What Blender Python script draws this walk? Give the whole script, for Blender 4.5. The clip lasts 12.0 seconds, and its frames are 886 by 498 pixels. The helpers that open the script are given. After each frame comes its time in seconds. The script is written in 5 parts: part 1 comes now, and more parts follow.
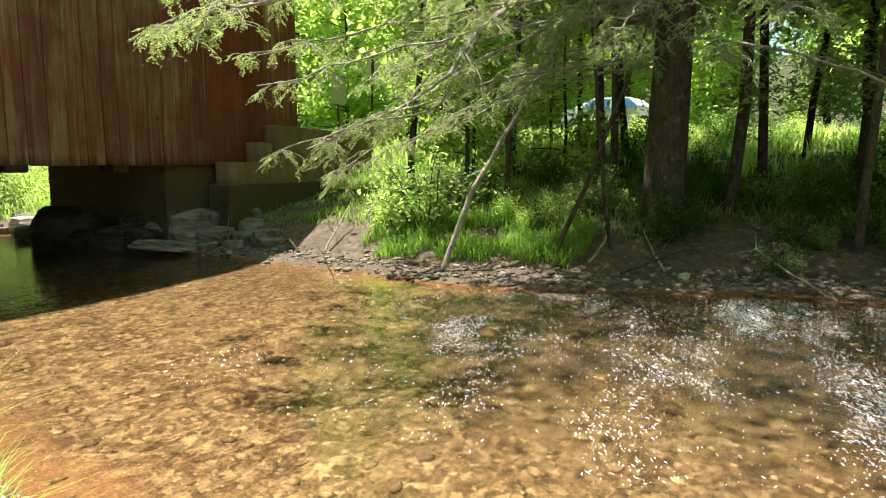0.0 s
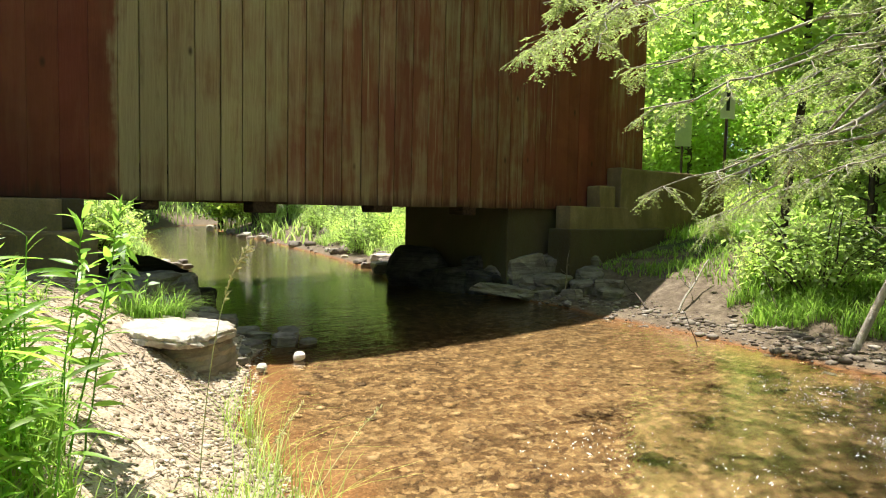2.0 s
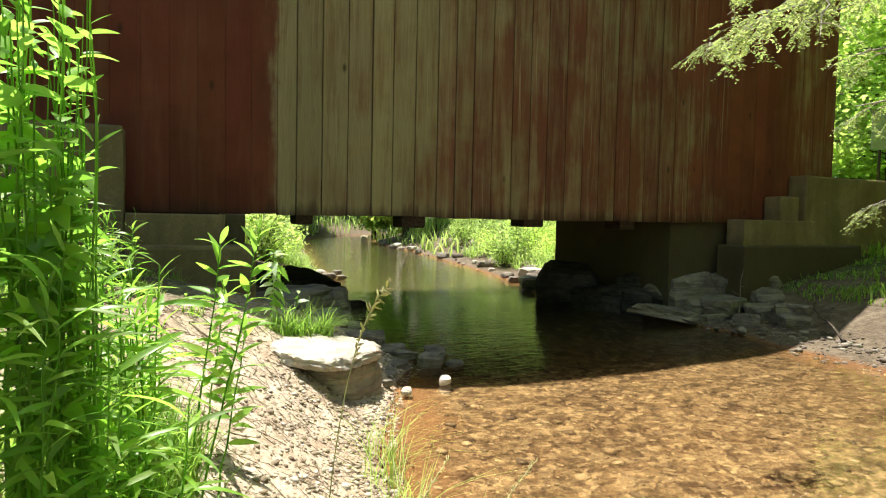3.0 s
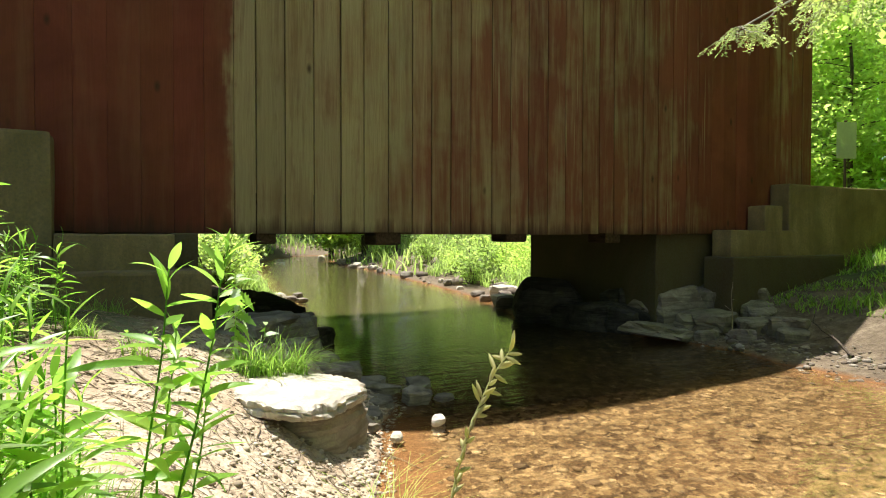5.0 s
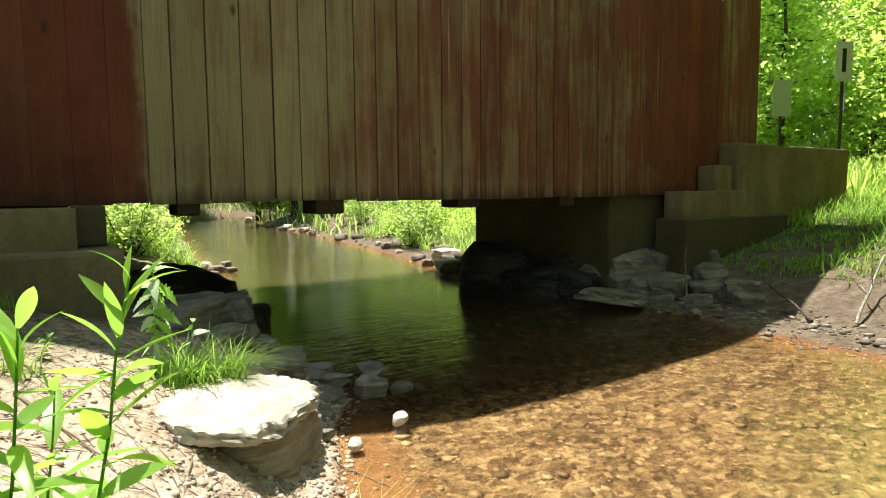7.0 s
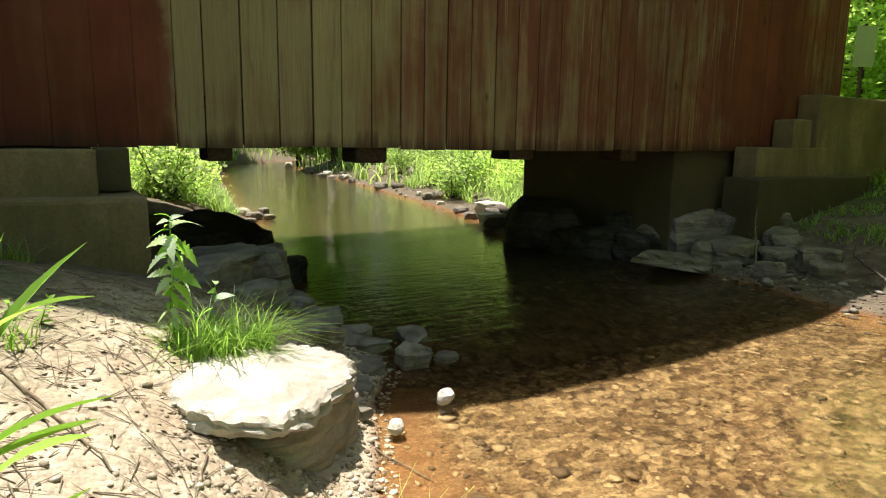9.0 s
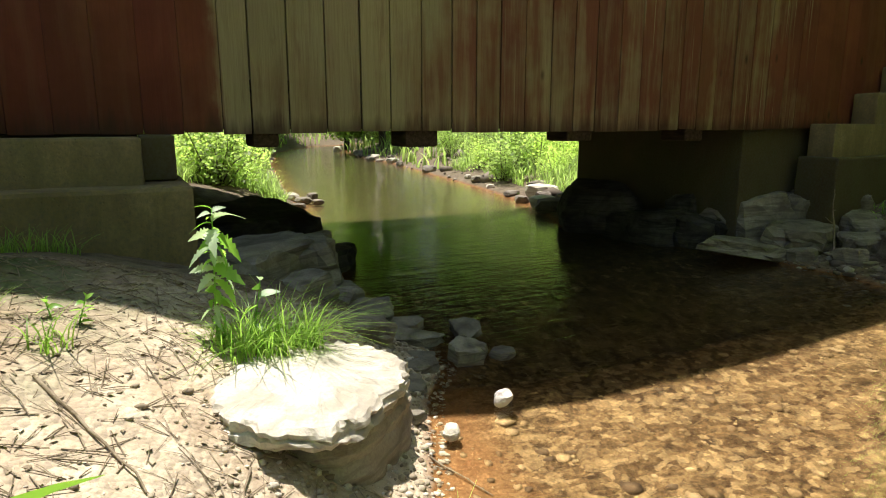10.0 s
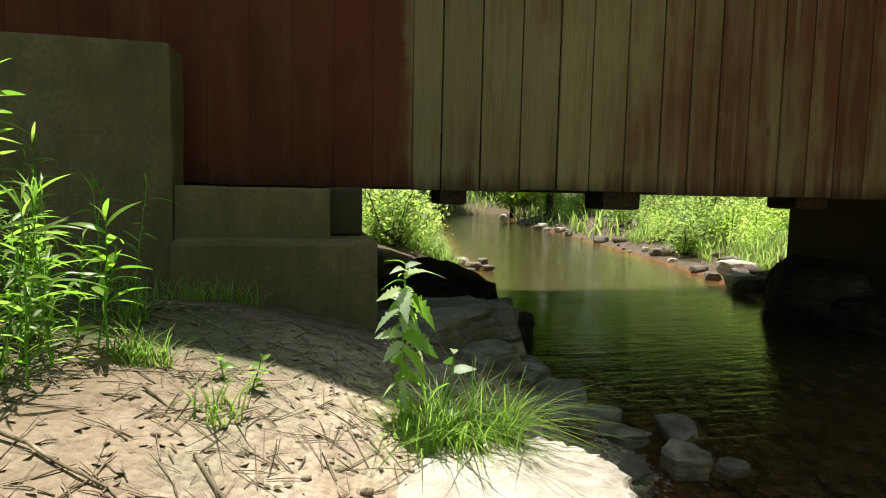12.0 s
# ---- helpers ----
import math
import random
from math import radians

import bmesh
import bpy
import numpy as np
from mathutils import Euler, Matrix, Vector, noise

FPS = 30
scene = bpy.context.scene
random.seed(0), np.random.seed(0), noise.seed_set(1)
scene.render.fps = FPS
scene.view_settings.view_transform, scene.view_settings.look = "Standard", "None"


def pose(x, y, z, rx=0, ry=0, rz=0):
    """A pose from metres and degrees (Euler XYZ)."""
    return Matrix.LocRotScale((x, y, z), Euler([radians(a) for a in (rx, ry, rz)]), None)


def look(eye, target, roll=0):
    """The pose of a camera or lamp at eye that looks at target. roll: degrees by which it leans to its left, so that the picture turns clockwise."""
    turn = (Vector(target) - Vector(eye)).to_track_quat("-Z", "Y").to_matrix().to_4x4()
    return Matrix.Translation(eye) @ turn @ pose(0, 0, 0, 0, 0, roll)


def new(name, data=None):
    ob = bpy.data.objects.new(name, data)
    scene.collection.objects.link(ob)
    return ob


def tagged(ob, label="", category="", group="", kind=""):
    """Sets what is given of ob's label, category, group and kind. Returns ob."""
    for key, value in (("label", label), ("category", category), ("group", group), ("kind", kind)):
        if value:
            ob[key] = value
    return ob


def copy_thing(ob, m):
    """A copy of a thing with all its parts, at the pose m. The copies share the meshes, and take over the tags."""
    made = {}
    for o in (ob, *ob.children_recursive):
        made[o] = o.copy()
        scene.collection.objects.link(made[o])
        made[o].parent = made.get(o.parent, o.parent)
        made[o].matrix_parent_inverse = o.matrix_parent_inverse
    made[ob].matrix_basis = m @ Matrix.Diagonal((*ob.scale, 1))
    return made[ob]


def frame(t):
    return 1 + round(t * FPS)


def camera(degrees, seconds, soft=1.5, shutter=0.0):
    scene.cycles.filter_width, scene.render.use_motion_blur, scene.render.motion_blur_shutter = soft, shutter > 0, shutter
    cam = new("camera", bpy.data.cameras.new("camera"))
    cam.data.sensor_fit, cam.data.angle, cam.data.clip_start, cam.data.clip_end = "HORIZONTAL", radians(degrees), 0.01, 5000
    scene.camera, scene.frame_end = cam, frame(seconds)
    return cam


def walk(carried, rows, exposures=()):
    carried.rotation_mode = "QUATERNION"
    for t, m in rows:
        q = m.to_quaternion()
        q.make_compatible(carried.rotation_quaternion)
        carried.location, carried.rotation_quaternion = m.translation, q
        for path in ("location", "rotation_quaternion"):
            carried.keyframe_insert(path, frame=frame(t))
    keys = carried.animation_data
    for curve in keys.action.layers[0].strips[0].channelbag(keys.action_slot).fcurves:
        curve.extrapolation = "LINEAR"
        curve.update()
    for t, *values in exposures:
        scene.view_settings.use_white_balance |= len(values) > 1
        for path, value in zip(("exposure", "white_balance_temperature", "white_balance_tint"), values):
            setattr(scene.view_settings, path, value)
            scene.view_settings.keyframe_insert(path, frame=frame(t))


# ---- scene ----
cam = camera(69.6, 12.0, 1.1)
PATH = [
    (0, (-0.487, 0.528, 1.593), (1.311, 1.365, 1.33), 0.3),
    (0.5, (-0.594, 0.826, 1.58), (1.022, 1.989, 1.385), 0.5),
    (1, (-0.307, 1.053, 1.548), (1.185, 2.373, 1.368), 1.5),
    (1.5, (-0.07, 1.342, 1.546), (1.282, 2.809, 1.41), 1.1),
    (2, (0.116, 1.666, 1.509), (1.327, 3.253, 1.385), 1.2),
    (2.5, (0.279, 1.871, 1.528), (1.288, 3.593, 1.4), 1.0),
    (3, (0.309, 2.084, 1.564), (1.129, 3.906, 1.463), 1.2),
    (3.2, (0.295, 2.145, 1.582), (1.113, 3.97, 1.548), 1.1),
    (4.8, (0.371, 2.878, 1.531), (1.26, 4.669, 1.488), 0.1),
    (5, (0.381, 2.915, 1.53), (1.326, 4.677, 1.487), 0.1),
    (5.5, (0.397, 3.046, 1.502), (1.354, 4.798, 1.374), -0.3),
    (6, (0.45, 3.302, 1.515), (1.461, 5.021, 1.37), 0.1),
    (6.5, (0.502, 3.516, 1.637), (1.594, 5.185, 1.491), 0.2),
    (7, (0.534, 3.627, 1.637), (1.661, 5.27, 1.459), -0.5),
    (8.8, (0.748, 4.115, 1.64), (1.837, 5.752, 1.274), 1.2),
    (9, (0.76, 4.167, 1.637), (1.777, 5.856, 1.303), 0.9),
    (9.5, (0.812, 4.324, 1.612), (1.715, 6.072, 1.252), 0.3),
    (10, (0.854, 4.441, 1.641), (1.737, 6.193, 1.251), 0.0),
    (10.5, (0.851, 4.508, 1.605), (1.618, 6.313, 1.211), -0.1),
    (11, (0.807, 4.603, 1.604), (1.421, 6.451, 1.15), 0.2),
    (11.5, (0.79, 4.731, 1.645), (1.312, 6.63, 1.297), 0.5),
    (12, (0.822, 5.092, 1.534), (1.251, 7.037, 1.354), 1.2),
]
walk(cam, [(t, look(eye, target, roll)) for t, eye, target, roll in PATH],
     exposures=[(0.0, 1.28), (3.0, 1.22), (7.0, 1.2), (9.5, 1.0), (10.7, 0.93), (11.5, 0.64), (12.0, 0.70)])

# ---------------------------------------------------------------- light
SUN_EL, SUN_TAN = radians(74.4), 0.28
world = bpy.data.worlds.new("sky")
scene.world = world
world.use_nodes = True
wn = world.node_tree
sky = wn.nodes.new("ShaderNodeTexSky")
sky.sky_type = "NISHITA"
sky.sun_disc = False
sky.sun_elevation = SUN_EL
sky.sun_rotation = 0.0
wn.links.new(sky.outputs[0], wn.nodes["Background"].inputs[0])
wn.nodes["Background"].inputs[1].default_value = 0.11
sun = new("sun", bpy.data.lights.new("sun", "SUN"))
sun.data.energy, sun.data.angle, sun.data.color = 5.0, radians(0.5), (1.0, 0.95, 0.86)
sun.matrix_world = look((0, SUN_TAN * 60, 60), (0, 0, 0))

# ---------------------------------------------------------------- helpers
def mesh_object(name, verts, faces, mat, parent=None, smooth=False):
    me = bpy.data.meshes.new(name)
    me.from_pydata([tuple(map(float, v)) for v in verts], [], [tuple(int(i) for i in f) for f in faces])
    if smooth:
        me.polygons.foreach_set("use_smooth", [True] * len(me.polygons))
    me.materials.append(mat)
    me.update()
    ob = new(name, me)
    if parent:
        ob.parent = parent
    return ob


def part(name, bm, mat, parent=None, label="", smooth=False):
    me = bpy.data.meshes.new(name)
    bm.to_mesh(me)
    bm.free()
    if smooth:
        me.polygons.foreach_set("use_smooth", [True] * len(me.polygons))
    me.materials.append(mat)
    ob = new(name, me)
    if parent:
        ob.parent = parent
    if label:
        ob["label"] = label
    return ob


def empty(name, x=0, y=0, z=0):
    ob = new(name)
    ob.location = (x, y, z)
    ob.empty_display_size = 0.1
    return ob


def box(bm, x0, x1, y0, y1, z0, z1, bevel=0.0):
    r = bmesh.ops.create_cube(bm, size=1.0)
    for v in r["verts"]:
        v.co = ((x0 + x1) / 2 + v.co.x * (x1 - x0), (y0 + y1) / 2 + v.co.y * (y1 - y0), (z0 + z1) / 2 + v.co.z * (z1 - z0))
    if bevel:
        edges = list({e for v in r["verts"] for e in v.link_edges})
        bmesh.ops.bevel(bm, geom=edges, offset=bevel, segments=2, affect="EDGES", profile=0.6)
    return r


def lerp_table(t, table):
    xs = [a for a, _ in table]
    ys = [b for _, b in table]
    return np.interp(t, xs, ys)


def fbm(x, y, z=0.0, scale=1.0, octaves=4):
    return noise.fractal(Vector((x * scale, y * scale, z * scale)), 1.0, 2.0, octaves)


# ---------------------------------------------------------------- materials
class Nodes:
    """A small node-tree writer."""
    def __init__(self, name):
        self.mat = bpy.data.materials.new(name)
        self.mat.use_nodes = True
        self.t = self.mat.node_tree
        self.bsdf = self.t.nodes["Principled BSDF"]
        self.out = self.t.nodes["Material Output"]
        self.coord = self.t.nodes.new("ShaderNodeTexCoord")
        self.geo = self.t.nodes.new("ShaderNodeNewGeometry")
        self.info = self.t.nodes.new("ShaderNodeObjectInfo")

    def node(self, kind, **inputs):
        n = self.t.nodes.new(kind)
        for k, v in inputs.items():
            self.put(n.inputs[k.replace("_", " ")], v)
        return n

    def put(self, socket, v):
        if hasattr(v, "is_linked"):
            self.t.links.new(v, socket)
        else:
            socket.default_value = v

    def place(self, scale=(1, 1, 1), shift=None, source=None):
        m = self.t.nodes.new("ShaderNodeMapping")
        self.t.links.new(source or self.geo.outputs["Position"], m.inputs["Vector"])
        m.inputs["Scale"].default_value = scale
        if shift is not None:
            self.t.links.new(shift, m.inputs["Location"])
        return m.outputs[0]

    def noise(self, vec, scale, detail=4.0, rough=0.6, dist=0.0):
        n = self.node("ShaderNodeTexNoise", Scale=scale, Detail=detail, Roughness=rough, Distortion=dist)
        self.t.links.new(vec, n.inputs["Vector"])
        return n.outputs["Fac"]

    def voronoi(self, vec, scale, feature="F1", out="Distance"):
        n = self.t.nodes.new("ShaderNodeTexVoronoi")
        n.feature = feature
        n.inputs["Scale"].default_value = scale
        self.t.links.new(vec, n.inputs["Vector"])
        return n.outputs[out]

    def ramp(self, fac, stops):
        n = self.t.nodes.new("ShaderNodeValToRGB")
        el = n.color_ramp.elements
        while len(el) < len(stops):
            el.new(0.5)
        for e, (p, c) in zip(el, stops):
            e.position = p
            e.color = (*c, 1) if isinstance(c, tuple) else (c, c, c, 1)
        self.t.links.new(fac, n.inputs[0])
        return n.outputs[0]

    def mix(self, fac, a, b, mode="MIX"):
        n = self.t.nodes.new("ShaderNodeMix")
        n.data_type, n.blend_type = "RGBA", mode
        self.put(n.inputs[0], fac)
        for sock, v in ((n.inputs[6], a), (n.inputs[7], b)):
            self.put(sock, (*v, 1) if isinstance(v, tuple) and len(v) == 3 else v)
        return n.outputs[2]

    def math(self, op, a, b=0.0, c=0.0, clamp=False):
        n = self.t.nodes.new("ShaderNodeMath")
        n.operation, n.use_clamp = op, clamp
        self.put(n.inputs[0], a)
        self.put(n.inputs[1], b)
        self.put(n.inputs[2], c)
        return n.outputs[0]

    def vary(self, colour, amount=0.3, hue=0.02):
        """Piece by piece variation of value and hue."""
        r = self.info.outputs["Random"]
        n = self.t.nodes.new("ShaderNodeHueSaturation")
        self.t.links.new(self.math("MULTIPLY_ADD", r, amount, 1 - amount / 2), n.inputs["Value"])
        r2 = self.math("FRACT", self.math("MULTIPLY", r, 7.31))
        self.t.links.new(self.math("MULTIPLY_ADD", r2, hue, 0.5 - hue / 2), n.inputs["Hue"])
        self.t.links.new(colour, n.inputs["Color"])
        return n.outputs[0]

    def bump(self, height, strength=0.3, distance=0.01):
        n = self.node("ShaderNodeBump", Strength=strength, Distance=distance)
        self.t.links.new(height, n.inputs["Height"])
        self.t.links.new(n.outputs[0], self.bsdf.inputs["Normal"])
        return n

    def done(self, colour, rough=0.8, spec=0.3):
        self.put(self.bsdf.inputs["Base Color"], (*colour, 1) if isinstance(colour, tuple) else colour)
        self.put(self.bsdf.inputs["Roughness"], rough)
        self.bsdf.inputs["Specular IOR Level"].default_value = spec
        return self.mat


def siding_material():
    """Vertical siding: red paint at both ends, worn off towards the middle to tan wood with a red stain left in its grain."""
    n = Nodes("worn_red_siding")
    sep = n.t.nodes.new("ShaderNodeSeparateXYZ")
    n.t.links.new(n.geo.outputs["Position"], sep.inputs[0])
    x, z = sep.outputs[0], sep.outputs[2]
    rnd = n.info.outputs["Random"]
    shift = n.node("ShaderNodeCombineXYZ")
    n.t.links.new(n.math("MULTIPLY", rnd, 37.0), shift.inputs[0])
    n.t.links.new(n.math("MULTIPLY", rnd, 91.0), shift.inputs[2])
    grain = n.noise(n.place((70, 70, 1.8), shift.outputs[0]), 1.0, 6, 0.7, 0.9)
    streak = n.noise(n.place((8, 8, 0.6), shift.outputs[0]), 1.0, 5, 0.65, 0.4)
    board = n.noise(n.place((1.4, 1.4, 0.9), shift.outputs[0]), 1.0, 4, 0.6)
    broad = n.noise(n.place(), 0.9, 5, 0.62, 0.5)
    blot = n.noise(n.place((1.0, 1.0, 0.7)), 3.2, 5, 0.6, 0.4)
    # share of paint along the wall, with an uneven brushed edge
    xx = n.math("ADD", x, n.math("MULTIPLY_ADD", blot, 0.34, -0.17))
    share = n.ramp(n.math("MULTIPLY_ADD", xx, 1 / 17, 4 / 17), [(p, v) for p, v in (
        ((1.52 + 4) / 17, 1.0), ((1.72 + 4) / 17, 0.12), ((3.0 + 4) / 17, 0.22), ((3.9 + 4) / 17, 0.52), ((5.5 + 4) / 17, 0.66), ((7.4 + 4) / 17, 0.70),
        ((8.7 + 4) / 17, 0.80), ((9.3 + 4) / 17, 1.0), ((10.5 + 4) / 17, 1.0), ((11.0 + 4) / 17, 0.75))])
    wear = n.math("ADD", n.math("MULTIPLY", streak, 0.42), n.math("ADD", n.math("MULTIPLY", board, 0.26), n.math("MULTIPLY", broad, 0.32)))
    wear = n.ramp(wear, [(0.36, 0.0), (0.64, 1.0)])
    worn = n.math("MULTIPLY_ADD", n.math("SUBTRACT", wear, share), 1.5, 0.5, True)
    worn = n.math("MULTIPLY", worn, n.ramp(share, [(0.85, 1.0), (0.99, 0.0)]))
    wood = n.ramp(grain, [(0.25, (0.23, 0.168, 0.083)), (0.5, (0.325, 0.25, 0.13)), (0.78, (0.40, 0.32, 0.175))])
    wood = n.mix(n.ramp(board, [(0.35, 0.0), (0.7, 0.5)]), wood, (0.27, 0.225, 0.13))
    wood = n.mix(n.ramp(streak, [(0.30, 0.55), (0.46, 0.0)]), wood, (0.15, 0.105, 0.055))
    red = n.mix(grain, (0.135, 0.040, 0.022), (0.225, 0.066, 0.036))
    red = n.mix(n.ramp(broad, [(0.36, 0.0), (0.66, 0.7)]), red, (0.095, 0.028, 0.017))
    red = n.mix(n.ramp(n.noise(n.place((5, 5, 0.5)), 1.0, 5, 0.6), [(0.50, 0.0), (0.72, 0.32)]), red, (0.23, 0.12, 0.06))
    stain = n.mix(grain, (0.15, 0.070, 0.038), (0.245, 0.115, 0.062))
    red = n.mix(n.ramp(share, [(0.3, 1.0), (0.95, 0.0)]), red, stain)
    col = n.mix(worn, red, wood)
    # pale scraped streaks where the paint thins out
    thin = n.ramp(n.noise(n.place((34, 34, 0.45)), 1.0, 3, 0.5), [(0.64, 0.0), (0.71, 0.6)])
    col = n.mix(n.math("MULTIPLY", thin, n.ramp(share, [(0.2, 0.0), (0.5, 1.0), (0.9, 1.0), (0.98, 0.0)])), col, (0.40, 0.33, 0.19))
    knots = n.voronoi(n.place((2.7, 2.7, 1.3), shift.outputs[0]), 1.0)
    col = n.mix(n.ramp(knots, [(0.03, 0.85), (0.10, 0.0)]), col, (0.05, 0.028, 0.016))
    # damp, dirty lower ends
    damp = n.math("ADD", n.math("MULTIPLY_ADD", z, 1.0, -1.55), n.math("MULTIPLY_ADD", streak, 0.5, -0.25))
    col = n.mix(n.ramp(damp, [(0.0, 0.75), (0.16, 0.0)]), col, (0.055, 0.030, 0.018))
    col = n.vary(col, 0.22, 0.010)
    n.bump(n.math("ADD", grain, n.math("MULTIPLY", worn, 0.3)), 0.5, 0.005)
    return n.done(col, 0.88, 0.15)


m_siding = siding_material()


def timber_material():
    n = Nodes("dark_timber")
    g = n.noise(n.place((30, 3, 30)), 1.0, 5)
    col = n.ramp(g, [(0.3, (0.025, 0.016, 0.010)), (0.7, (0.09, 0.055, 0.033))])
    n.bump(g, 0.5, 0.005)
    return n.done(n.vary(col, 0.4), 0.9, 0.15)


m_timber = timber_material()


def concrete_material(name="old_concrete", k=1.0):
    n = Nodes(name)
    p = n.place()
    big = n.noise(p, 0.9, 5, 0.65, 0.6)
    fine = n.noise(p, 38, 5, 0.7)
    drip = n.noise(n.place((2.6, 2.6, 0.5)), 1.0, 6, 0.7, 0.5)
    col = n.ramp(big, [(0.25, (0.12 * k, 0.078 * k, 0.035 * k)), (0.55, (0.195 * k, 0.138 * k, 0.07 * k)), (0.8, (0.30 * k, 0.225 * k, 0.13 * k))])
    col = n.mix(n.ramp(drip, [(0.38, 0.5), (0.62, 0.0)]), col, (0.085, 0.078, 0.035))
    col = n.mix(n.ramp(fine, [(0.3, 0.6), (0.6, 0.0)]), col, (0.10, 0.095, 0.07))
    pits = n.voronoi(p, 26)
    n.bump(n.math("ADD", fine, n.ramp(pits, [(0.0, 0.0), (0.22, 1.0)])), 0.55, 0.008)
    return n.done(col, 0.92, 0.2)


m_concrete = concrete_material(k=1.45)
# same concrete with the bridge's shade put into its colour
m_concrete_shade = concrete_material("damp_dark_concrete", 0.45)


def rock_material(name, light, mid, dark):
    n = Nodes(name)
    p = n.place()
    big = n.noise(p, 3.0, 6, 0.62, 0.8)
    strata = n.noise(n.place((2.0, 2.0, 22.0)), 1.0, 5, 0.6, 0.7)
    fine = n.noise(p, 60, 5, 0.7)
    col = n.ramp(big, [(0.3, dark), (0.5, mid), (0.72, light)])
    col = n.mix(n.ramp(strata, [(0.38, 0.7), (0.52, 0.0)]), col, dark)
    col = n.mix(n.ramp(fine, [(0.32, 0.45), (0.55, 0.0)]), col, tuple(c * 0.55 for c in mid))
    col = n.vary(col, 0.35, 0.02)
    n.bump(n.math("ADD", n.math("MULTIPLY", big, 1.4), n.math("ADD", strata, n.math("MULTIPLY", fine, 0.35))), 0.6, 0.02)
    return n.done(col, 0.88, 0.25)


m_rock_pale = rock_material("pale_sandstone", (0.66, 0.61, 0.52), (0.57, 0.52, 0.43), (0.34, 0.30, 0.235))
m_rock_grey = rock_material("grey_sandstone", (0.30, 0.265, 0.22), (0.21, 0.18, 0.145), (0.085, 0.07, 0.055))
# dark rock, its colours lowered further for the shade under the bridge
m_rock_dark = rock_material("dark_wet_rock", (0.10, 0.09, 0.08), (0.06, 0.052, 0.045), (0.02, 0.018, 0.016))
m_stone_white = rock_material("white_quartz", (0.75, 0.70, 0.66), (0.62, 0.56, 0.52), (0.42, 0.36, 0.32))


def ground_material():
    """Sand and gravel on the banks, leaf litter and moss further back, tan pebbly sediment in the bed."""
    n = Nodes("creek_ground")
    p = n.place()
    sep = n.t.nodes.new("ShaderNodeSeparateXYZ")
    n.t.links.new(n.geo.outputs["Position"], sep.inputs[0])
    z = sep.outputs[2]
    big = n.noise(p, 1.1, 5, 0.6, 0.4)
    mid = n.noise(p, 7, 5, 0.65)
    fine = n.noise(p, 70, 4, 0.7)
    peb = n.voronoi(p, 34, "F1", "Color")
    pebd = n.voronoi(p, 34, "F1", "Distance")
    grey = n.t.nodes.new("ShaderNodeRGBToBW")
    n.t.links.new(peb, grey.inputs[0])
    sand = n.ramp(mid, [(0.3, (0.34, 0.26, 0.18)), (0.55, (0.50, 0.41, 0.30)), (0.75, (0.56, 0.48, 0.37))])
    sand = n.mix(n.ramp(grey.outputs[0], [(0.45, 0.0), (0.8, 0.55)]), sand, (0.30, 0.24, 0.18))
    sand = n.mix(n.ramp(big, [(0.36, 0.5), (0.52, 0.0)]), sand, (0.27, 0.185, 0.115))
    sand = n.mix(n.ramp(fine, [(0.32, 0.45), (0.5, 0.0)]), sand, (0.22, 0.165, 0.11))
    mud = n.ramp(mid, [(0.3, (0.07, 0.052, 0.036)), (0.55, (0.14, 0.108, 0.076)), (0.75, (0.22, 0.178, 0.13))])
    where = n.math("MULTIPLY", n.ramp(n.math("MULTIPLY", sep.outputs[0], 0.1), [(0.35, 1.0), (0.5, 0.0)]), n.ramp(n.math("ADD", n.math("MULTIPLY", sep.outputs[1], 0.1), n.math("MULTIPLY_ADD", big, 0.1, -0.05)), [(0.80, 1.0), (0.90, 0.0)]))
    sand = n.mix(where, mud, sand)
    litter = n.ramp(n.noise(p, 16, 6, 0.75), [(0.3, (0.035, 0.026, 0.015)), (0.55, (0.10, 0.075, 0.04)), (0.75, (0.19, 0.145, 0.085))])
    grass = n.ramp(n.noise(p, 9, 6, 0.7), [(0.3, (0.02, 0.035, 0.01)), (0.6, (0.055, 0.10, 0.022)), (0.8, (0.10, 0.16, 0.04))])
    soil = n.mix(n.ramp(big, [(0.42, 0.0), (0.58, 1.0)]), litter, grass)
    zz = n.math("ADD", z, n.math("MULTIPLY_ADD", big, 0.5, -0.25))
    dry = n.mix(n.ramp(zz, [(0.70, 0.0), (1.0, 1.0)]), sand, soil)
    # the bed: golden sediment broken by dark flakes, cobbles and leaf scraps
    bp = n.place((1.0, 1.8, 1.0))
    patchy = n.noise(bp, 1.3, 4, 0.6, 0.6)
    flakes = n.noise(bp, 11, 6, 0.7, 1.4)
    small = n.noise(bp, 34, 4, 0.65, 0.8)
    mixn = n.math("ADD", n.math("MULTIPLY", patchy, 0.27), n.math("ADD", n.math("MULTIPLY", flakes, 0.43), n.math("MULTIPLY", small, 0.30)))
    # the bright and dark mottling also stands in for caustic light
    bed = n.ramp(mixn, [(0.42, (0.014, 0.008, 0.005)), (0.465, (0.058, 0.029, 0.012)), (0.505, (0.135, 0.073, 0.028)), (0.56, (0.27, 0.17, 0.075))])
    # flat stones: each its own tone, dark in the joints
    bent_p = n.node("ShaderNodeVectorMath")
    wob = n.node("ShaderNodeTexNoise", Scale=6.0, Detail=3.0)
    n.t.links.new(p, wob.inputs["Vector"])
    bent_p.operation = "MULTIPLY_ADD"
    n.t.links.new(wob.outputs["Color"], bent_p.inputs[0])
    bent_p.inputs[1].default_value = (0.16, 0.16, 0.0)
    n.t.links.new(p, bent_p.inputs[2])
